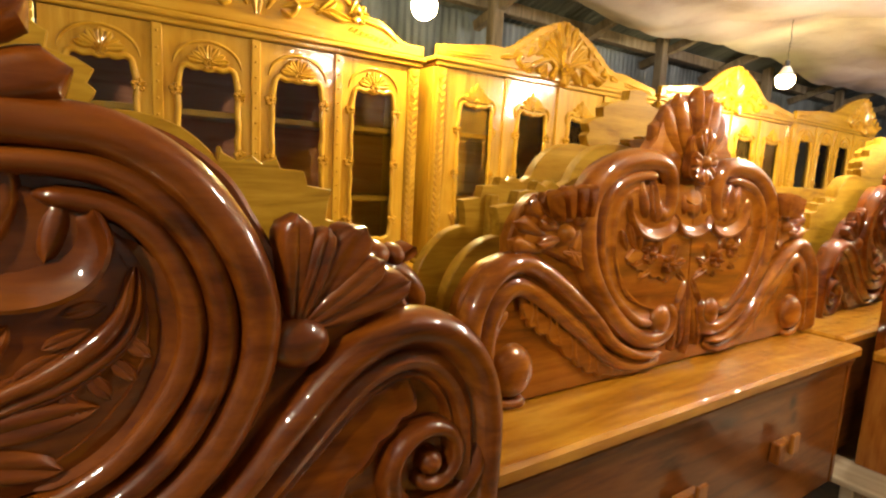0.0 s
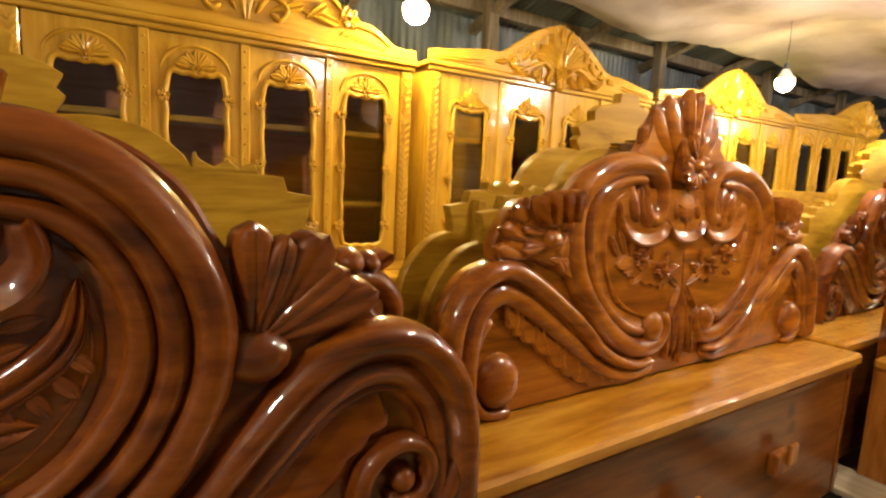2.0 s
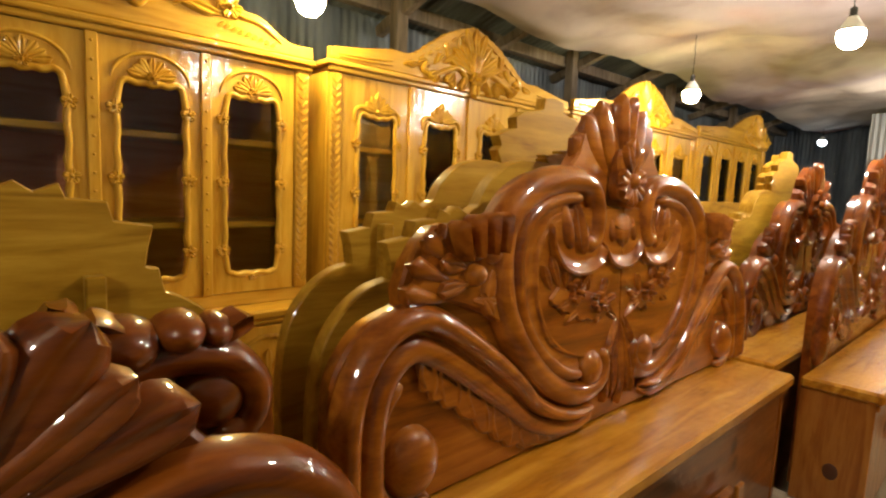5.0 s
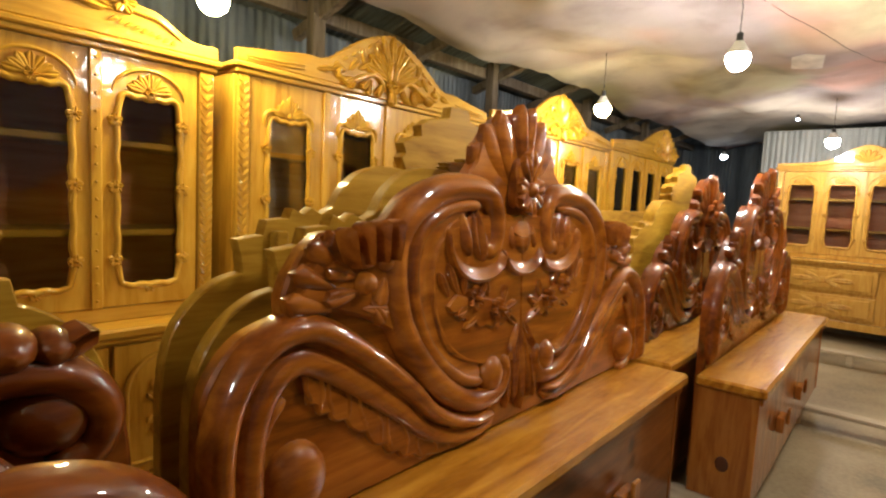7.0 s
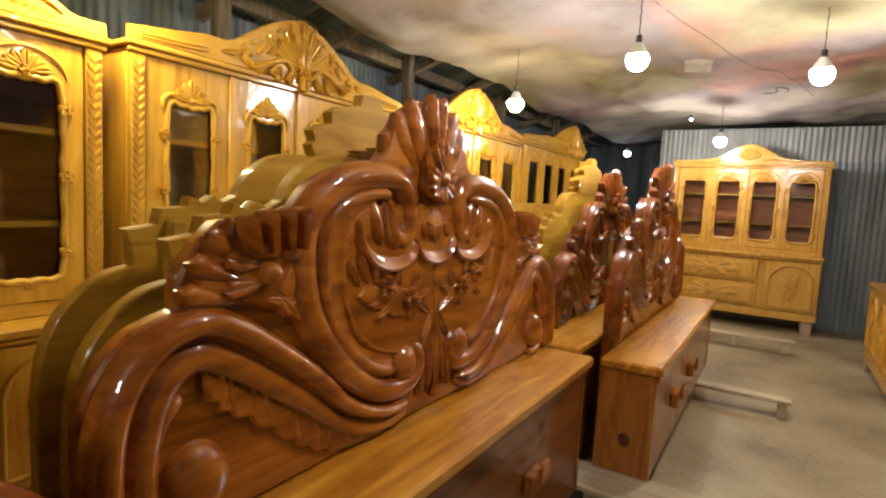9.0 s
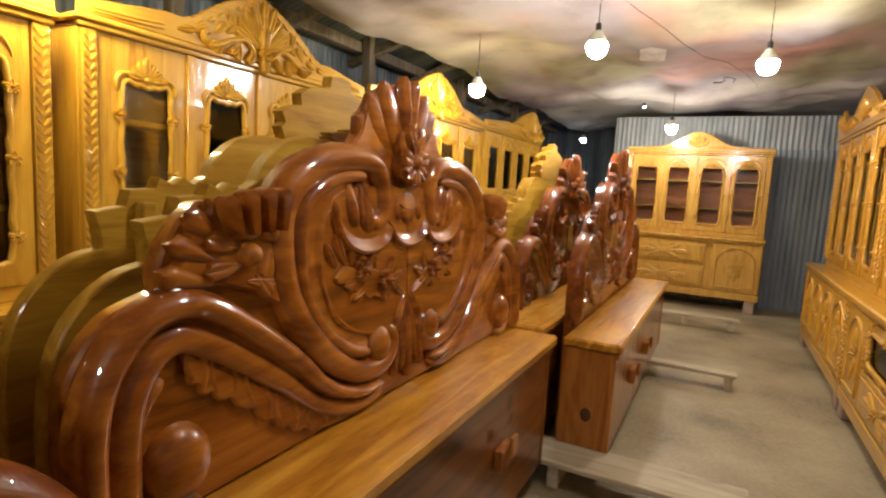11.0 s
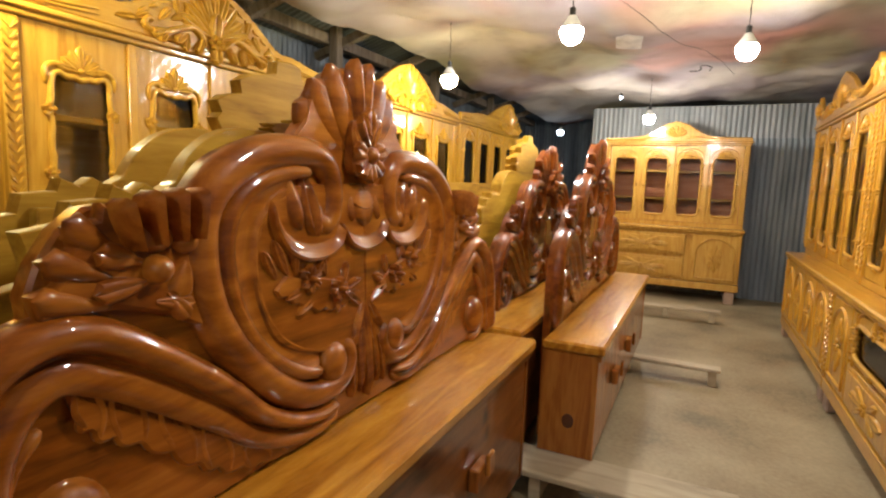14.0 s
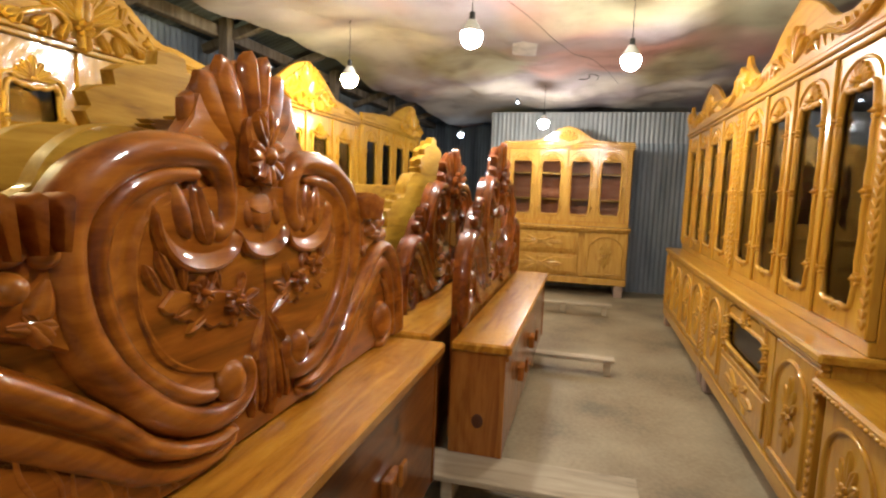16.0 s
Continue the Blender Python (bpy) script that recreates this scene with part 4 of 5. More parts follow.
def storage_box(name, label, x0, x1, y0, y1, z0, z1, m_top, m_front, m_end, handles, lap=0.03):
    """The box at a headboard's foot: carcass, end boards, eased lid and wooden bed-rail blocks."""
    t = thing(name, label, "bed box", pose((x0 + x1) / 2, (y0 + y1) / 2, 0), "bed boxes")
    w, d = (x1 - x0) / 2, (y1 - y0) / 2
    th = 0.045
    part("front_board", Shape().box(-w + 0.03, w - 0.03, -d + 0.02, -d + 0.045, z0, z1 - th - 0.001, 0.002), m_front, t)
    part("back_board", Shape().box(-w + 0.03, w - 0.03, d - 0.02, d, z0, z1 - th - 0.001, 0.002), m_front, t)
    for s in (-1, 1):
        part("end_board", Shape().box(s * w - s * 0.028, s * w, -d + 0.016, d, z0, z1 - th - 0.001, 0.003), m_end, t)
    part("lid", Shape().box(-w - lap * 0.4, w + lap * 0.4, -d - lap * 0.3, d + 0.0, z1 - th, z1, 0.010), m_top, t, "polished honey lid")
    part("edge_strip", Shape().box(-w + 0.0, w - 0.0, -d + 0.004, -d + 0.019, z1 - th - 0.03, z1 - th - 0.002, 0.006), m_front, t)
    for hx, hz in handles:
        k = part("rail_block", Shape().box(hx - 0.055, hx + 0.055, -d - 0.015, -d + 0.019, hz - 0.045, hz + 0.03, 0.005).box(hx + 0.0, hx + 0.05, -d - 0.03, -d - 0.0155, hz - 0.012, hz + 0.06, 0.004), M_PINE, t, "pale wooden bed-rail block")
    return t


medallion_headboard("glossy red-brown headboard with carved scrolls, medallion and leaf crest", M_RED, pose(1.634, 0.946, 0, -2.8, 0, 0))
dark = carved_headboard("bed_headboard", "glossy dark-brown headboard with carved shell fans and leaf crest", M_DARK, pose(-0.32, 0.735, -0.045))
carved_headboard("bed_headboard", "low glossy dark-brown headboard with rolled carved shoulders", M_DARK, pose(-0.33, 0.965, 0.0), True)
for x, y, z in ((3.83, 1.095, -0.05), (3.84, 0.795, -0.01)):
    copy_thing(dark, pose(x, y, z))


def back_board(x, y, w=1.0, dz=0.0, crest=1.0, lift=0.0, label="plain sawn headboard turned round, showing bare yellowish planks"):
    t = thing("unfinished_headboard", label, "headboard", pose(x, y, 0), "turned headboards")
    pts = [(u * w, (z if z < 1.39 else 1.39 + crest * (z - 1.39)) + (lift if 0.5 < abs(u) < 0.79 and z > 1.1 else 0.0) + (dz if z > 0.6 else 0.0)) for u, z in outline(True)]
    part("panel", Shape().board(pts, -0.018, 0.018, 0.003), M_RAW, t)
    for z in (0.22, 0.72):
        part("rail", Shape().box(-0.9 * w, 0.9 * w, 0.019, 0.042, z, z + 0.09, 0.004), M_RAW, t)
    return t


for x, y, dz, crest, lift in ((1.705, 1.145, 0.02, 0.25, 0.0), (1.735, 1.345, 0.025, 1.0, 0.0), (-0.24, 1.36, 0.0, 1.0, 0.045), (3.92, 1.30, 0.0, 1.0, 0.0), (3.72, 1.20, 0.0, 1.0, 0.0)):
    t = back_board(x, y, 1.0, dz, crest, lift)
    if y not in (1.345, 1.36):
        continue
    for s in (-1, 1):
        part("batten", Shape().box(s * 0.68 - 0.016, s * 0.68 + 0.016, -0.05, -0.0185, 0.0, 1.235 if x > 0 else 1.15, 0.003), M_RAW, t)
t = thing("plank_partition", "pale planed boards stacked upright behind the headboards", "boards", pose(4.75, 1.9, 0))
for i in range(8):
    part("plank", Shape().box(-1.2, 1.2, -0.012, 0.012, 0.165 * i, 0.165 * i + 0.161, 0.003), M_RAW, t)

storage_box("bed_box", "red-brown bed box with honey lid below a carved headboard", 0.62, 2.495, 0.762, 1.012, 0.135, 0.708, M_LEDGE, M_FRONT, M_FRONT, ((0.40, 0.42), (-0.16, 0.40)))
storage_box("bed_box", "knotty pine bed box with worn lid, dark headboard behind", 2.755, 4.95, 0.53, 0.79, 0.13, 0.645, M_LEDGE, M_PINE, M_PINE, ((0.0, 0.38), (-0.55, 0.36)))
storage_box("bed_box", "honey bed box lid in front of a dark headboard", 2.62, 4.8, 0.86, 1.09, 0.135, 0.70, M_LEDGE, M_FRONT, M_FRONT, ())
storage_box("bed_box", "dark bed box with honey lid below a dark headboard", -1.25, 0.60, 0.50, 0.733, 0.135, 0.60, M_LEDGE, M_FRONT, M_FRONT, ())


pine = bpy.data.objects["bed_box.001"]
for y, z, r in ((0.0, 0.29, 0.033),):
    k = Shape().dome((0, 0), r * 0.8, r, 0.0025)
    k.v = [(yy - 1.0985, xx + y, zz + z) for xx, yy, zz in k.v]
    part("knot", k, M_KNOT, pine, "dark knot in the wood")
for x, z, r in ((-0.75, 0.42, 0.02), (-0.2, 0.25, 0.024), (0.35, 0.44, 0.02)):
    k = Shape().dome((x, z), r * 1.3, r, 0.0025, y=-0.1105)
    part("knot", k, M_KNOT, pine, "dark knot in the wood")


# ---- trestles and props on the floor ----
def trestle(x, y0, y1, z, w=0.10, legs=(0.05, 0.6)):
    t = thing("low_trestle", "dusty low plank trestle carrying a bed box", "trestle", pose(x, 0, 0), "low trestles")
    part("plank", Shape().box(-w / 2, w / 2, y0, y1, z - 0.025, z, 0.004), M_PLANK, t)
    for q in legs:
        y = y0 + q * (y1 - y0)
        part("leg", Shape().box(-w / 2 + 0.015, w / 2 - 0.015, y - 0.025, y + 0.025, 0, z - 0.026, 0.005), M_PLANK, t)
    return t


trestle(2.66, -0.02, 1.25, 0.13, 0.24, (0.1, 0.6, 0.9))
trestle(4.47, -0.01, 1.2, 0.125, 0.10, (0.04, 0.5, 0.9))
trestle(6.45, -0.07, 1.2, 0.125, 0.12, (0.06, 0.4, 0.9))
trestle(0.9, 0.55, 1.25, 0.13, 0.2, (0.1, 0.6, 0.9))
trestle(-0.9, 0.45, 1.25, 0.13, 0.2, (0.1, 0.6, 0.9))


# ---- display cabinets ----
def door_opening(w, z0, z1, style, n=96):
    """The wavy glass opening of a cabinet door, as a loop of (u, z)."""
    out = []
    hw, hh, cz = w / 2, (z1 - z0) / 2, (z0 + z1) / 2
    for i in range(n):
        a = 2 * math.pi * i / n
        ca, sa = math.cos(a), math.sin(a)
        k = (abs(ca) ** 9 + abs(sa) ** 9) ** (-1 / 9)
        u, v = k * ca, k * sa
        flat = abs(u) < 0.8
        if v > 0 and flat:
            v -= (0.05 if style else 0.022) * (1 - (u / 0.8) ** 2) + 0.010 * math.cos(u * 14)
        if v < 0 and flat:
            v -= 0.008 * math.cos(u * 12)
        if abs(v) < 0.93:
            u *= 1 - 0.045 * math.sin(v * 9.0 + (0.8 if style else 0)) ** 2
        out.append((u * hw, cz + v * hh))
    return out


def glazed_door(parent, uc, w, z0, z1, y, style, mat, gl_bot=0.075, gl_top=0.14, stile=0.066):
    """A cabinet door: shaped frame, glass, carved rim with blossoms, carved tympanum, and knob."""
    loop = door_opening(w - 2 * stile, z0 + gl_bot, z1 - gl_top, style)
    cz = (z0 + z1) / 2
    hw, hh = w / 2 - 0.002, (z1 - z0) / 2 - 0.002
    f = Shape()
    rows = [[], [], [], []]
    outer = []
    for u, z in loop:
        du, dz = u, z - cz
        k = min(hw / abs(du) if abs(du) > 1e-6 else 1e9, hh / abs(dz) if abs(dz) > 1e-6 else 1e9)
        outer.append([du * k, cz + dz * k])
    for cu, cc in ((hw, cz + hh), (-hw, cz + hh), (-hw, cz - hh), (hw, cz - hh)):
        best = min(range(len(outer)), key=lambda i: (outer[i][0] - cu) ** 2 + (outer[i][1] - cc) ** 2)
        outer[best] = [cu, cc]
    rows = [[(uc + a, y + 0.024, b) for a, b in outer], [(uc + a, y, b) for a, b in outer], [(uc + a, y, b) for a, b in loop], [(uc + a, y + 0.024, b) for a, b in loop]]
    f.grid(rows, wrap=True)
    d = part("door", f, mat, parent)
    g = Shape().box(uc - w / 2 + stile - 0.02, uc + w / 2 - stile + 0.02, y + 0.012, y + 0.015, z0 + gl_bot - 0.02, z1 - gl_top + 0.03, 0.0005)
    part("pane", g, M_GLASS, d, "clear glass pane")
    rim = [(uc + a, b) for a, b in loop]
    part("carved_rim", Shape().sweep(rim + rim[:1], 0.024, 0.014, ROUND, y, flat_end=True), mat, d)
    fl = Shape()
    top, bot = z1 - gl_top, z0 + gl_bot
    for s in (-1, 1):
        for q in ((0.86, 0.52, 0.14) if not style else (0.80, 0.48, 0.16)):
            c = (uc + s * (w / 2 - stile + 0.004), bot + q * (top - bot))
            fl.flower(c, 0.028, 0.02, 5, y, 90)
            fl.petal(c, 90 + s * 12, 0.085, 0.026, 0.015, y, groove=0.3, tip=0.4, n=6, k=5)
            fl.petal(c, 270 - s * 12, 0.075, 0.026, 0.015, y, groove=0.3, tip=0.4, n=6, k=5)
    fl.flower((uc, bot - 0.012), 0.022, 0.014, 5, y, 90).petal((uc, bot - 0.01), 5, 0.06, 0.02, 0.01, y, n=5, k=5).petal((uc, bot - 0.01), 175, 0.06, 0.02, 0.01, y, n=5, k=5)
    pieces("rim_blossom", fl, mat, d)
    ty = Shape()
    cw = w / 2 - stile
    if style == 0:
        arc = [(uc + (cw + 0.012) * math.cos(a), top - 0.005 + 0.105 * math.sin(a)) for a in [math.pi * (0.02 + 0.96 * k / 20) for k in range(21)]]
        ty.sweep(arc, 0.014, 0.010, ROUND, y)
        for a in (90, 58, 122, 30, 150, 10, 170):
            ty.petal((uc, top + 0.015), a, 0.075 if abs(a - 90) < 70 else 0.085, 0.036, 0.016, y, groove=0.45, n=7, k=7)
        ty.flower((uc, top + 0.012), 0.026, 0.02, 6, y - 0.004)
    else:
        for a, ln in ((90, 0.10), (62, 0.085), (118, 0.085), (32, 0.085), (148, 0.085), (8, 0.10), (172, 0.10)):
            ty.petal((uc, top + 0.01), a, ln, 0.038, 0.017, y, groove=0.4, n=7, k=7)
        for s in (-1, 1):
            ty.sweep(curve([(uc + s * (cw + 0.01), top - 0.05), (uc + s * (cw + 0.012), top), (uc + s * (cw - 0.02), top + 0.025), (uc + s * 0.05, top + 0.012)], 5), 0.022, 0.015, ROUND, y)
        ty.dome((uc, top + 0.012), 0.016, 0.014, 0.022, y, 4, 8)
    pieces("tympanum_leaf", ty, mat, d)
    return d


def carved_panel(parent, uc, w, z0, z1, y, mat, kind="door"):
    """A lower cupboard door or drawer front with a raised, carved field."""
    d = part(kind, Shape().box(uc - w / 2 + 0.003, uc + w / 2 - 0.003, y, y + 0.022, z0, z1, 0.004), mat, parent)
    m = 0.045
    c = (uc, (z0 + z1) / 2)
    if kind == "drawer":
        part("raised_field", Shape().box(uc - w / 2 + m, uc + w / 2 - m, y - 0.011, y - 0.0005, z0 + m * 0.6, z1 - m * 0.6, 0.009), mat, d)
        o = Shape()
        for s in (0, 180):
            o.petal(c, s, w * 0.3, 0.06, 0.017, y - 0.011, groove=0.4).petal((c[0], c[1]), s + 22, w * 0.2, 0.045, 0.014, y - 0.011).petal((c[0], c[1]), s - 22, w * 0.2, 0.045, 0.014, y - 0.011)
        o.flower(c, 0.034, 0.018, 6, y - 0.013)
        pieces("carved_leaf", o, mat, d)
    else:
        hw, zt, zb = w / 2 - m, z1 - m, z0 + m
        hr = min(hw, (zt - zb) * 0.4)
        pts = [(uc - hw, zb), (uc - hw, zt - hr)] + [(uc + hw * math.cos(a), zt - hr + hr * math.sin(a)) for a in [math.pi * (1 - k / 14) for k in range(1, 14)]] + [(uc + hw, zt - hr), (uc + hw, zb)]
        part("arched_bead", Shape().sweep(pts + [pts[0]], 0.020, 0.013, ROUND, y, flat_end=True), mat, d)
        o = Shape()
        for a, ln in ((90, 0.17), (65, 0.13), (115, 0.13), (40, 0.10), (140, 0.10), (270, 0.17), (245, 0.13), (295, 0.13), (220, 0.1), (320, 0.1)):
            o.petal(c, a, ln * min(1, (z1 - z0) / 0.55), 0.042, 0.013, y, groove=0.45)
        o.flower(c, 0.040, 0.014, 6, y - 0.006)
        pieces("carved_leaf", o, mat, d)
    return d


def crown(parent, w, z, y, peak, mat, style, shift=0.0):
    """The carved crown board on top, with a leaf crest in the middle and sweeping scrolls."""
    hw = w / 2
    if style == 0:
        half = [(1.0, 0.055), (0.86, 0.06), (0.72, 0.13), (0.58, 0.155), (0.42, 0.26), (0.22, 0.345), (0.0, 0.37)]
    elif style == 1:
        half = [(1.0, 0.05), (0.80, 0.075), (0.62, 0.10), (0.48, 0.105), (0.36, 0.17), (0.24, 0.235), (0.12, 0.28), (0.0, 0.31)]
    elif style == 3:
        half = [(1.0, 0.045), (0.7, 0.05), (0.45, 0.07), (0.33, 0.12), (0.18, 0.20), (0.08, 0.235), (0.0, 0.25)]
    else:
        half = [(1.0, 0.06), (0.92, 0.20), (0.84, 0.15), (0.66, 0.085), (0.45, 0.10), (0.28, 0.17), (0.12, 0.22), (0.0, 0.25)]
    k = peak / half[-1][1]
    right = [(q * hw, z + h * k) for q, h in curve(half, 7)]
    if style == 1:
        right = [(u, zz + (0.008 * abs(math.sin(u * 75)) if u < 0.5 * hw else 0)) for u, zz in right]
    left = [(-u, zz) for u, zz in right[-2::-1]]
    if shift:
        right = [(u + shift * hw * (1 - u / hw), zz) for u, zz in right]
        left = [(u + shift * hw * (1 + u / hw), zz) for u, zz in left]
    c = part("crown", Shape().board([(hw, z)] + right + left + [(-hw, z)], y, y + 0.03, 0.006), mat, parent)
    o = Shape()
    uc = shift * hw
    if style == 0:
        for s in (-1, 1):
            for base, a, ln in (((0.10, 0.10), 20, 0.16), ((0.24, 0.13), -10, 0.18), ((0.26, 0.10), 40, 0.12), ((0.20, 0.16), 110, 0.12), ((0.44, 0.10), 170, 0.13), ((0.42, 0.12), 60, 0.08)):
                o.petal((s * base[0] * hw / 0.84, z + base[1]), a if s > 0 else 180 - a, ln, 0.05, 0.022, y, groove=0.5)
            o.sweep([(s * u, zz) for u, zz in curve([(0.04, z + 0.08), (0.10, z + 0.16), (0.17, z + 0.12), (0.14, z + 0.07), (0.10, z + 0.09)], 7)], 0.026, 0.022, ROUND, y)
            for i in range(9):
                q = i / 8
                o.petal((s * hw * (0.50 + 0.26 * q), z + 0.055 - 0.035 * q), 35 if s > 0 else 145, 0.042 - 0.012 * q, 0.018, 0.012, y, n=5, k=5)
            o.flower((s * hw * 0.56, z + 0.14 * k), 0.05, 0.02, 6, y)
            o.sweep([(s * u, zz) for u, zz in [(u, zz - 0.03) for u, zz in right if u < 0.84 * hw and u > 0.03]], 0.018, 0.014, ROUND, y)
        o.petal((0, z + 0.05), 90, 0.22, 0.09, 0.03, y, groove=0.5)
    elif style == 3:
        for a in (90, 60, 120, 30, 150):
            o.petal((uc, z + 0.05), a, 0.14, 0.05, 0.022, y, groove=0.4)
        for s in (-1, 1):
            o.sweep([(s * u, zz) for u, zz in curve([(0.12, z + 0.03), (0.25, z + 0.045), (0.4, z + 0.025), (0.6, z + 0.03)], 6)], 0.022, 0.016, ROUND, y)
    elif style == 1:
        for a, ln in ((90, 0.24), (72, 0.235), (108, 0.235), (54, 0.21), (126, 0.21), (36, 0.2), (144, 0.2), (18, 0.2), (162, 0.2)):
            o.petal((uc, z + 0.07), a, ln * k, 0.055, 0.026, y, groove=0.5)
        for s in (-1, 1):
            o.sweep([(uc + s * u, zz) for u, zz in curve([(0.05, z + 0.03), (0.12, z + 0.09), (0.20, z + 0.07), (0.30, z + 0.03), (0.37, z + 0.045), (0.36, z + 0.075), (0.33, z + 0.07)], 7)], 0.03, 0.026, ROUND, y)
            for i, (du, dz, a) in enumerate(((0.24, 0.10, 150), (0.30, 0.08, 130), (0.12, 0.10, 60), (0.20, 0.13, 75), (0.42, 0.06, 160), (0.5, 0.05, 170))):
                o.petal((uc + s * du, z + dz), a if s > 0 else 180 - a, 0.085, 0.04, 0.02, y, groove=0.5)
            for h in (0.03, 0.05):
                o.sweep([(s * u, zz) for u, zz in curve([(hw * 0.62, z + h), (hw * 0.78, z + h * 0.7), (hw * 0.95, z + h * 0.55)], 5)], 0.014, 0.01, ROUND, y)
            for du, dz, a, ln in ((0.07, 0.06, -62, 0.10), (0.16, 0.055, -75, 0.085), (0.16, 0.06, -40, 0.09), (0.27, 0.05, -60, 0.07), (0.27, 0.05, -25, 0.08)):
                o.petal((uc + s * du, z + dz), a if s > 0 else 180 - a, ln, 0.045, 0.03, y - 0.008, groove=0.6)
            for i in range(6):
                o.petal((uc + s * (0.40 - 0.055 * i), z + (0.085 + 0.031 * i) * k), 150 if s > 0 else 30, 0.05, 0.026, 0.014, y, n=6, k=6)
        o.petal((uc, z + 0.07), -90, 0.12, 0.07, 0.036, y - 0.008, groove=0.6)
        o.petal((uc, z + 0.03), 90, 0.16, 0.10, 0.04, y, groove=0.6, tip=0.6).flower((uc, z + 0.05), 0.045, 0.034, 6, y - 0.008)
    else:
        for s in (-1, 1):
            o.sweep([(s * u, zz) for u, zz in curve([(0.15 * hw, z + 0.05), (0.35 * hw, z + 0.1), (0.6 * hw, z + 0.04), (0.82 * hw, z + 0.06), (0.92 * hw, z + 0.13)], 7)], 0.04, 0.026, TWO_ROLL, y)
            for a in (60, 90, 120):
                o.petal((s * 0.92 * hw, z + 0.05), a, 0.14, 0.05, 0.024, y)
            for i in range(7):
                q = 0.30 + 0.075 * i
                o.petal((s * q * hw, z + 0.03), (115 if s > 0 else 65), 0.07, 0.032, 0.018, y, groove=0.5, n=6, k=6)
            o.flower((s * 0.24 * hw, z + 0.085), 0.045, 0.022, 6, y)
        for a in (90, 60, 120, 30, 150):
            o.petal((uc, z + 0.04), a, 0.17, 0.055, 0.026, y, groove=0.5)
    pieces("carved_leaf", o, mat, c)
    return c


def display_cabinet(name, label, w, doors, m, style, z_leg=0.12, z_top=0.80, z_cor=1.82, peak=0.37, crown_style=0, shift=0.0, d_low=0.46, d_up=0.34, lining=None, mat=None, lower="doors", studs=True, door_style=None):
    """A two-part showcase, front facing -y: the upper front stands at y = 0, the lower one at y = -0.12."""
    lining = lining or M_INSIDE
    mat = mat or M_GOLD
    rail = M_AMBERX if mat is M_AMBER else M_HAZE if mat is M_HAZE else M_GOLDX
    ds = style if door_style is None else door_style
    t = thing(name, label, "cabinet", m, "display cabinets")
    hw = w / 2
    yl = -0.12
    body = Shape()
    body.box(-hw, hw, yl + 0.025, yl + d_low, z_leg + 0.085, z_top - 0.04, 0.003)
    part("lower_body", body, mat, t)
    part("plinth", Shape().box(-hw - 0.008, hw + 0.008, yl - 0.004, yl + d_low, z_leg, z_leg + 0.083, 0.006), rail, t)
    for s in (-1, 1):
        for yy in (yl + 0.05, yl + d_low - 0.06):
            part("foot", Shape().box(s * (hw - 0.08) - 0.055, s * (hw - 0.08) + 0.055, yy - 0.045, yy + 0.045, 0, z_leg, 0.008), M_BRICK, t, "brick propping the cabinet up")
    top = Shape().box(-hw - 0.02, hw + 0.02, yl - 0.025, yl + d_low, z_top - 0.038, z_top, 0.009)
    part("worktop", top, rail, t)
    part("top_moulding", Shape().box(-hw - 0.008, hw + 0.008, yl - 0.010, yl + 0.024, z_top - 0.062, z_top - 0.0385, 0.008), rail, t)
    zl0, zl1 = z_leg + 0.095, z_top - 0.07
    if lower == "drawers":
        n3 = w / 3
        for i in range(2):
            carved_panel(t, -n3 * 0.5, n3 * 2 - 0.12, zl0 + 0.02 + i * (zl1 - zl0) / 2, zl0 + (i + 1) * (zl1 - zl0) / 2 - 0.02, yl, mat, "drawer")
        carved_panel(t, n3, n3 - 0.03, zl0, zl1, yl, mat)
    elif lower == "mixed":
        n4 = (w - 0.08) / 4
        for i in range(4):
            uc = -hw + 0.04 + n4 * (i + 0.5)
            if i == 1:
                # one wide pane over one wide drawer
                glazed_door(t, uc + n4 / 2, 2 * n4 - 0.01, zl0 + 0.25, zl1, yl, 0, mat, 0.03, 0.06, 0.10)
                carved_panel(t, uc + n4 / 2, 2 * n4 - 0.01, zl0, zl0 + 0.23, yl, mat, "drawer")
            elif i != 2:
                carved_panel(t, uc, n4 - 0.01, zl0, zl1, yl, mat)
    else:
        n4 = (w - 0.08) / doors
        for i in range(doors):
            carved_panel(t, -hw + 0.04 + n4 * (i + 0.5), n4 - 0.01, zl0, zl1, yl, mat)
    for s in (-1, 1):
        p = part("lower_pilaster", Shape().box(s * hw - s * 0.036, s * hw - s * 0.002, yl - 0.006, yl + 0.024, zl0 - 0.005, zl1 + 0.005, 0.004), mat, t)
        lf = Shape()
        for i in range(14):
            z = zl0 + 0.02 + i * (zl1 - zl0 - 0.05) / 13
            lf.petal((s * (hw - 0.019), z), 60, 0.03, 0.013, 0.008, yl - 0.006, n=5, k=5).petal((s * (hw - 0.019), z), 120, 0.03, 0.013, 0.008, yl - 0.006, n=5, k=5)
        tagged(part("leaf_carving", lf, mat, p), kind="stuff")
    # upper carcass
    zu = z_top + 0.0005
    for s in (-1, 1):
        part("side_board", Shape().box(s * hw - s * 0.022, s * hw, 0.025, d_up, zu, z_cor, 0.003), mat, t)
    part("back_board", Shape().box(-hw + 0.023, hw - 0.023, d_up - 0.014, d_up, zu, z_cor - 0.02, 0.002), lining, t, "dark board lining" if lining is M_INSIDE else "pale board lining, toned for reflections in the glass")
    part("top_board", Shape().box(-hw, hw, 0.0, d_up, z_cor + 0.0005, z_cor + 0.02, 0.003), mat, t)
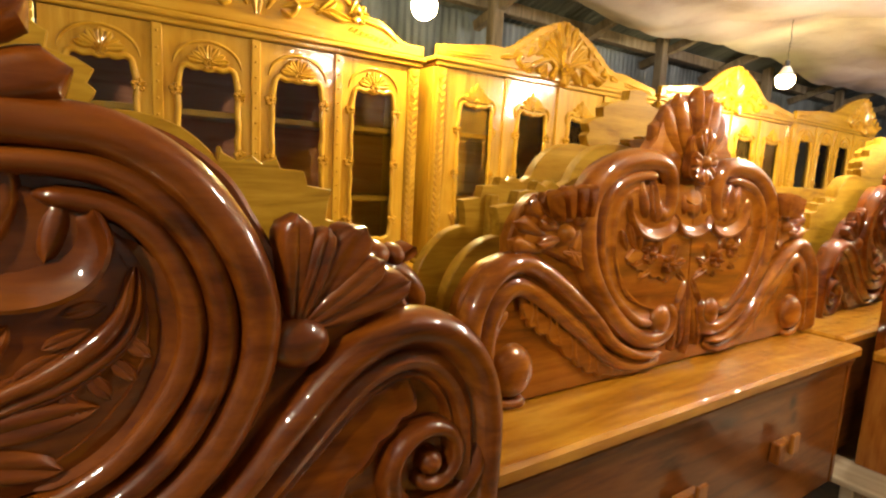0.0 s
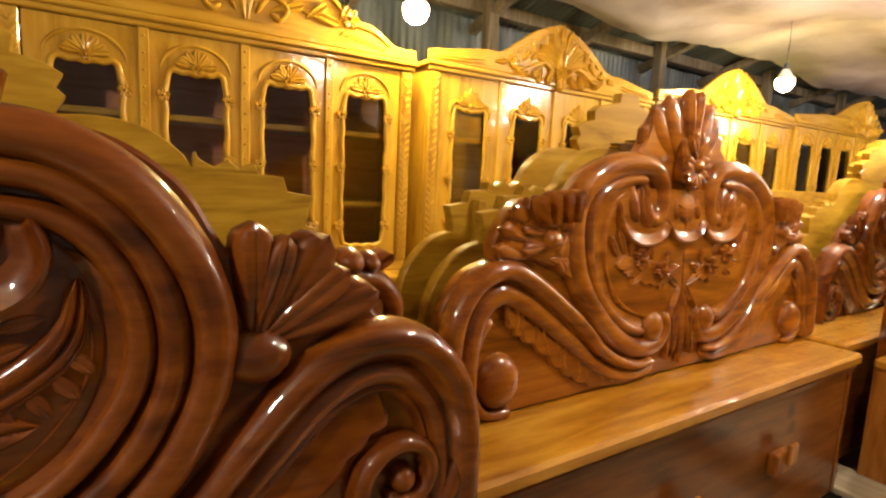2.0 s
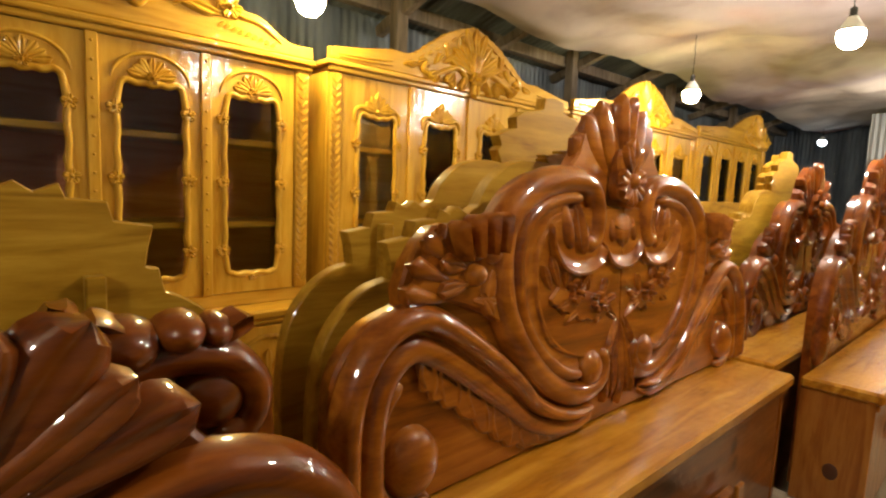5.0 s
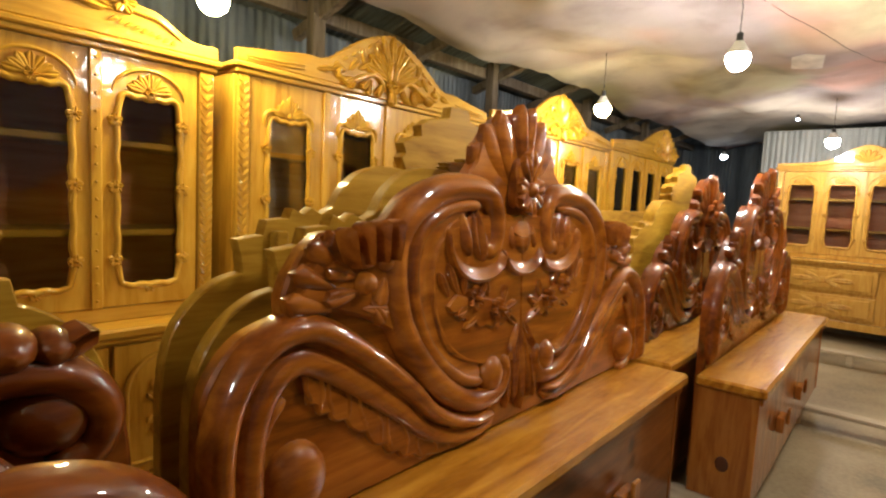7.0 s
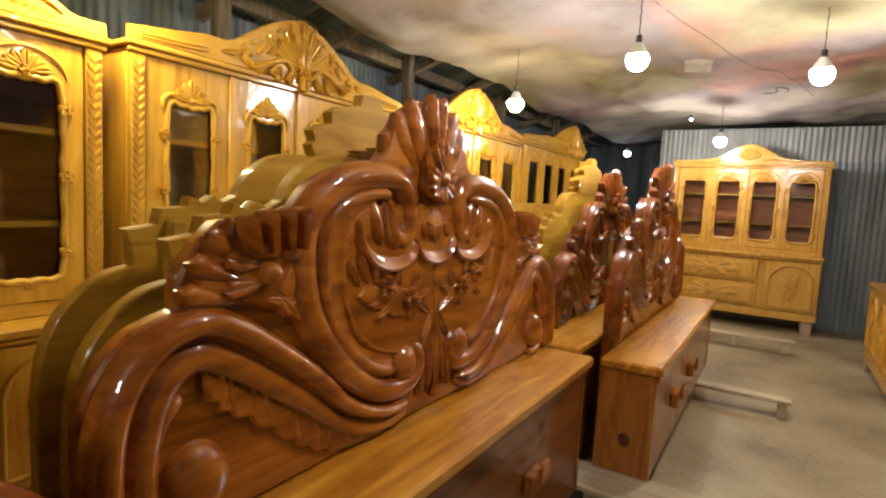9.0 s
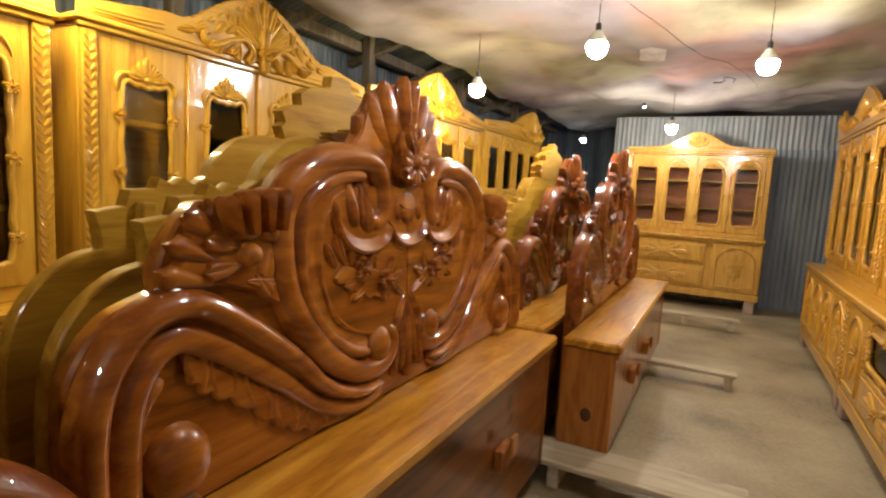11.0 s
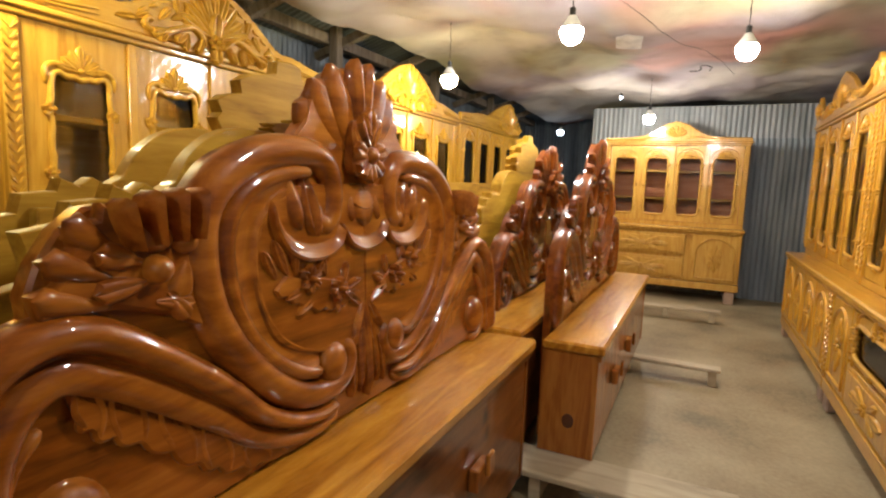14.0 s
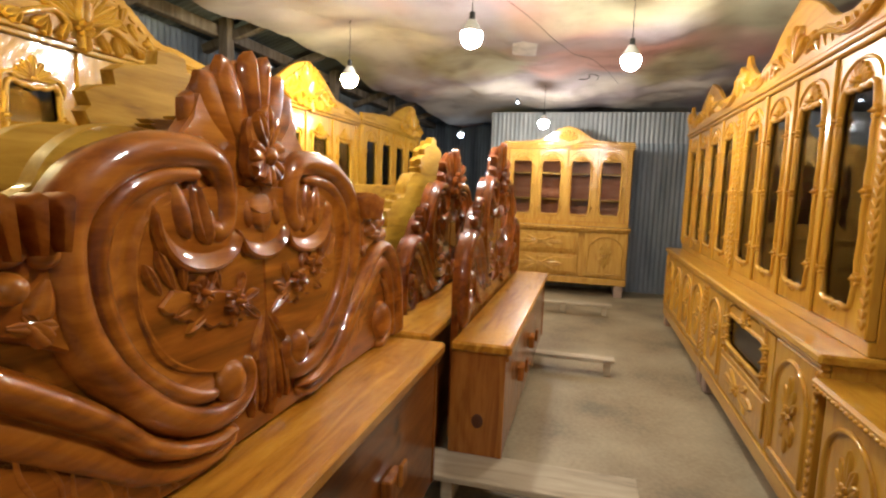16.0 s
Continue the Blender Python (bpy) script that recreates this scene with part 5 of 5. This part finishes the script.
    part("bottom_rail", Shape().box(-hw + 0.001, hw - 0.001, 0.004, 0.03, zu, z_top + 0.055, 0.004), rail, t)
    zd0, zd1 = z_top + 0.057, z_cor - 0.004
    for q in (0.285, 0.645):
        z = zd0 + q * (zd1 - zd0)
        part("shelf", Shape().box(-hw + 0.024, hw - 0.024, 0.034, d_up - 0.016, z, z + 0.026, 0.004), rail, t)
    pil = 0.062
    wd = (w - 2 * pil) / doors
    for i in range(doors):
        uc = -hw + pil + wd * (i + 0.5)
        glazed_door(t, uc, wd - 0.006, zd0, zd1, 0.0, ds, mat, 0.08, 0.14 if not ds else 0.165, 0.052 if mat is M_HAZE else 0.066 if not ds else 0.088)
    for i in range(doors - 1):
        u = -hw + pil + wd * (i + 1)
        st = part("cover_strip", Shape().box(u - 0.02, u + 0.02, -0.014, -0.0005, zd0, zd1 + 0.0, 0.004), mat, t)
        if studs:
            sd = Shape()
            for k in range(15):
                sd.dome((u, zd0 + 0.03 + k * (zd1 - zd0 - 0.06) / 14), 0.006, 0.006, 0.006, -0.014, 3, 8)
            tagged(part("stud_strip", sd, mat, st), kind="stuff")
    for s in (-1, 1):
        u = s * (hw - pil / 2)
        p = part("pilaster", Shape().box(u - pil / 2 + 0.002, u + pil / 2 - 0.002, -0.012, 0.024, zd0, zd1, 0.005), mat, t)
        lf = Shape()
        for i in range(26):
            z = zd0 + 0.03 + i * (zd1 - zd0 - 0.08) / 25
            lf.petal((u, z), 52, 0.042, 0.016, 0.009, -0.012, n=5, k=5).petal((u, z), 128, 0.042, 0.016, 0.009, -0.012, n=5, k=5)
        tagged(part("leaf_carving", lf, mat, p), kind="stuff")
    part("cornice", Shape().box(-hw - 0.025, hw + 0.025, -0.035, d_up, z_cor + 0.021, z_cor + 0.045, 0.006).box(-hw - 0.012, hw + 0.012, -0.022, -0.0005, z_cor - 0.003, z_cor + 0.0205, 0.006), rail, t)
    crown(t, w + 0.02, z_cor + 0.046, -0.025, peak, rail, crown_style, shift)
    return t


GOLD_LABEL = "honey-varnished carved showcase with glazed doors and "
display_cabinet("display_cabinet", GOLD_LABEL + "sweeping floral crown", 1.63, 4, pose(0.625, 2.45, 0), 0, z_cor=1.815, peak=0.36, crown_style=0)
display_cabinet("display_cabinet", GOLD_LABEL + "fan-shaped leaf crown", 1.80, 4, pose(2.445, 2.45, 0), 1, z_cor=1.845, peak=0.33, crown_style=1, lining=M_PALE_IN, studs=False)
display_cabinet("display_cabinet", GOLD_LABEL + "pointed crown beside a bulb", 1.98, 4, pose(4.42, 2.45, 0), 1, z_cor=1.88, peak=0.33, crown_style=1, lining=M_PALE_IN, studs=False)
display_cabinet("display_cabinet", GOLD_LABEL + "lopsided pointed crown", 1.86, 4, pose(6.40, 2.45, 0), 0, z_cor=1.92, peak=0.33, crown_style=1, shift=0.6)
display_cabinet("display_cabinet", GOLD_LABEL + "floral crown", 1.66, 4, pose(-1.10, 2.45, 0), 0, z_cor=1.815, peak=0.36, crown_style=0)
# against the end wall
display_cabinet("display_cabinet", "honey showcase with drawers, propped on bricks at a tin wall", 1.62, 4, pose(7.66, 0.54, 0, 0, 0, -90), 1, z_leg=0.15, z_top=0.885, z_cor=1.865, peak=0.235, crown_style=3, d_up=0.32, lower="drawers", studs=False, door_style=0, mat=M_HAZE)
# along the aisle's other side
display_cabinet("display_cabinet", "honey showcase with lower glass doors and scrolled crown", 1.86, 4, pose(3.535, -0.70, 0, 0, 0, 180), 0, z_leg=0.10, z_top=0.785, z_cor=1.885, peak=0.34, crown_style=2, lower="mixed", lining=M_PALE_IN, studs=False, mat=M_AMBER)
display_cabinet("display_cabinet", "honey showcase with carved cupboards and twin-horned crown", 1.88, 4, pose(5.43, -0.70, 0, 0, 0, 180), 0, z_leg=0.10, z_top=0.785, z_cor=1.885, peak=0.30, crown_style=2, studs=False, mat=M_AMBER)


def sideboard(x, y, w, rz):
    t = thing("sideboard", "low honey-varnished sideboard with carved arched doors", "sideboard", pose(x, y, 0, 0, 0, rz))
    hw = w / 2
    part("body", Shape().box(-hw, hw, 0.025, 0.48, 0.16, 0.66, 0.003), M_AMBER, t)
    part("plinth", Shape().box(-hw - 0.006, hw + 0.006, -0.004, 0.48, 0.08, 0.158, 0.006), M_AMBERX, t)
    for s in (-1, 1):
        part("foot", Shape().box(s * (hw - 0.1) - 0.05, s * (hw - 0.1) + 0.05, 0.03, 0.12, 0, 0.08, 0.008), M_BRICK, t, "brick prop")
    part("top", Shape().box(-hw - 0.02, hw + 0.02, -0.03, 0.48, 0.662, 0.70, 0.010), M_AMBERX, t)
    bd = Shape()
    for i in range(int(w / 0.03)):
        bd.dome((-hw + 0.015 + i * 0.03, 0.675), 0.011, 0.008, 0.008, -0.030, 3, 8)
    tagged(part("bead_edge", bd, M_AMBERX, t), kind="stuff")
    n = (w - 0.06) / 4
    for i in range(4):
        carved_panel(t, -hw + 0.03 + n * (i + 0.5), n - 0.01, 0.17, 0.65, 0.0, M_AMBER)
    return t


sideboard(1.70, -0.575, 1.78, 180)
bulb(9.3, 2.35, 2.2, cloth_z(9.3, 2.35) + 0.02, "far white lamp hanging in the dark", M_WHITE_GLOW, 0.05)
# bright white blob past the last left cabinet, a hanging lamp added for it
bulb(9.3, 3.0, 1.77, 2.58, "far white lamp hanging in the dark", M_WHITE_GLOW, 0.05)
# small white spot of light at the cloth, built as a bulb
bulb(7.7, 1.22, cloth_z(7.7, 1.22) - 0.05, cloth_z(7.7, 1.22) + 0.02, "tiny white glowing spot under the ceiling cloth", M_WHITE_GLOW, 0.016)
# a dark scrap of twine hanging from the ceiling cloth
zc = cloth_z(6.6, 0.39)
scrap = part("twine_scrap", Shape().tube([(6.6 + 0.09 * math.sin(k * 1.1), 0.39 - 0.03 * k + 0.03 * math.cos(k * 2.0), zc + 0.01 - 0.016 * abs(k - 3)) for k in range(7)], 0.005, 6), M_WIRE)
tagged(scrap, "dark scrap of twine caught on the ceiling cloth", "twine")
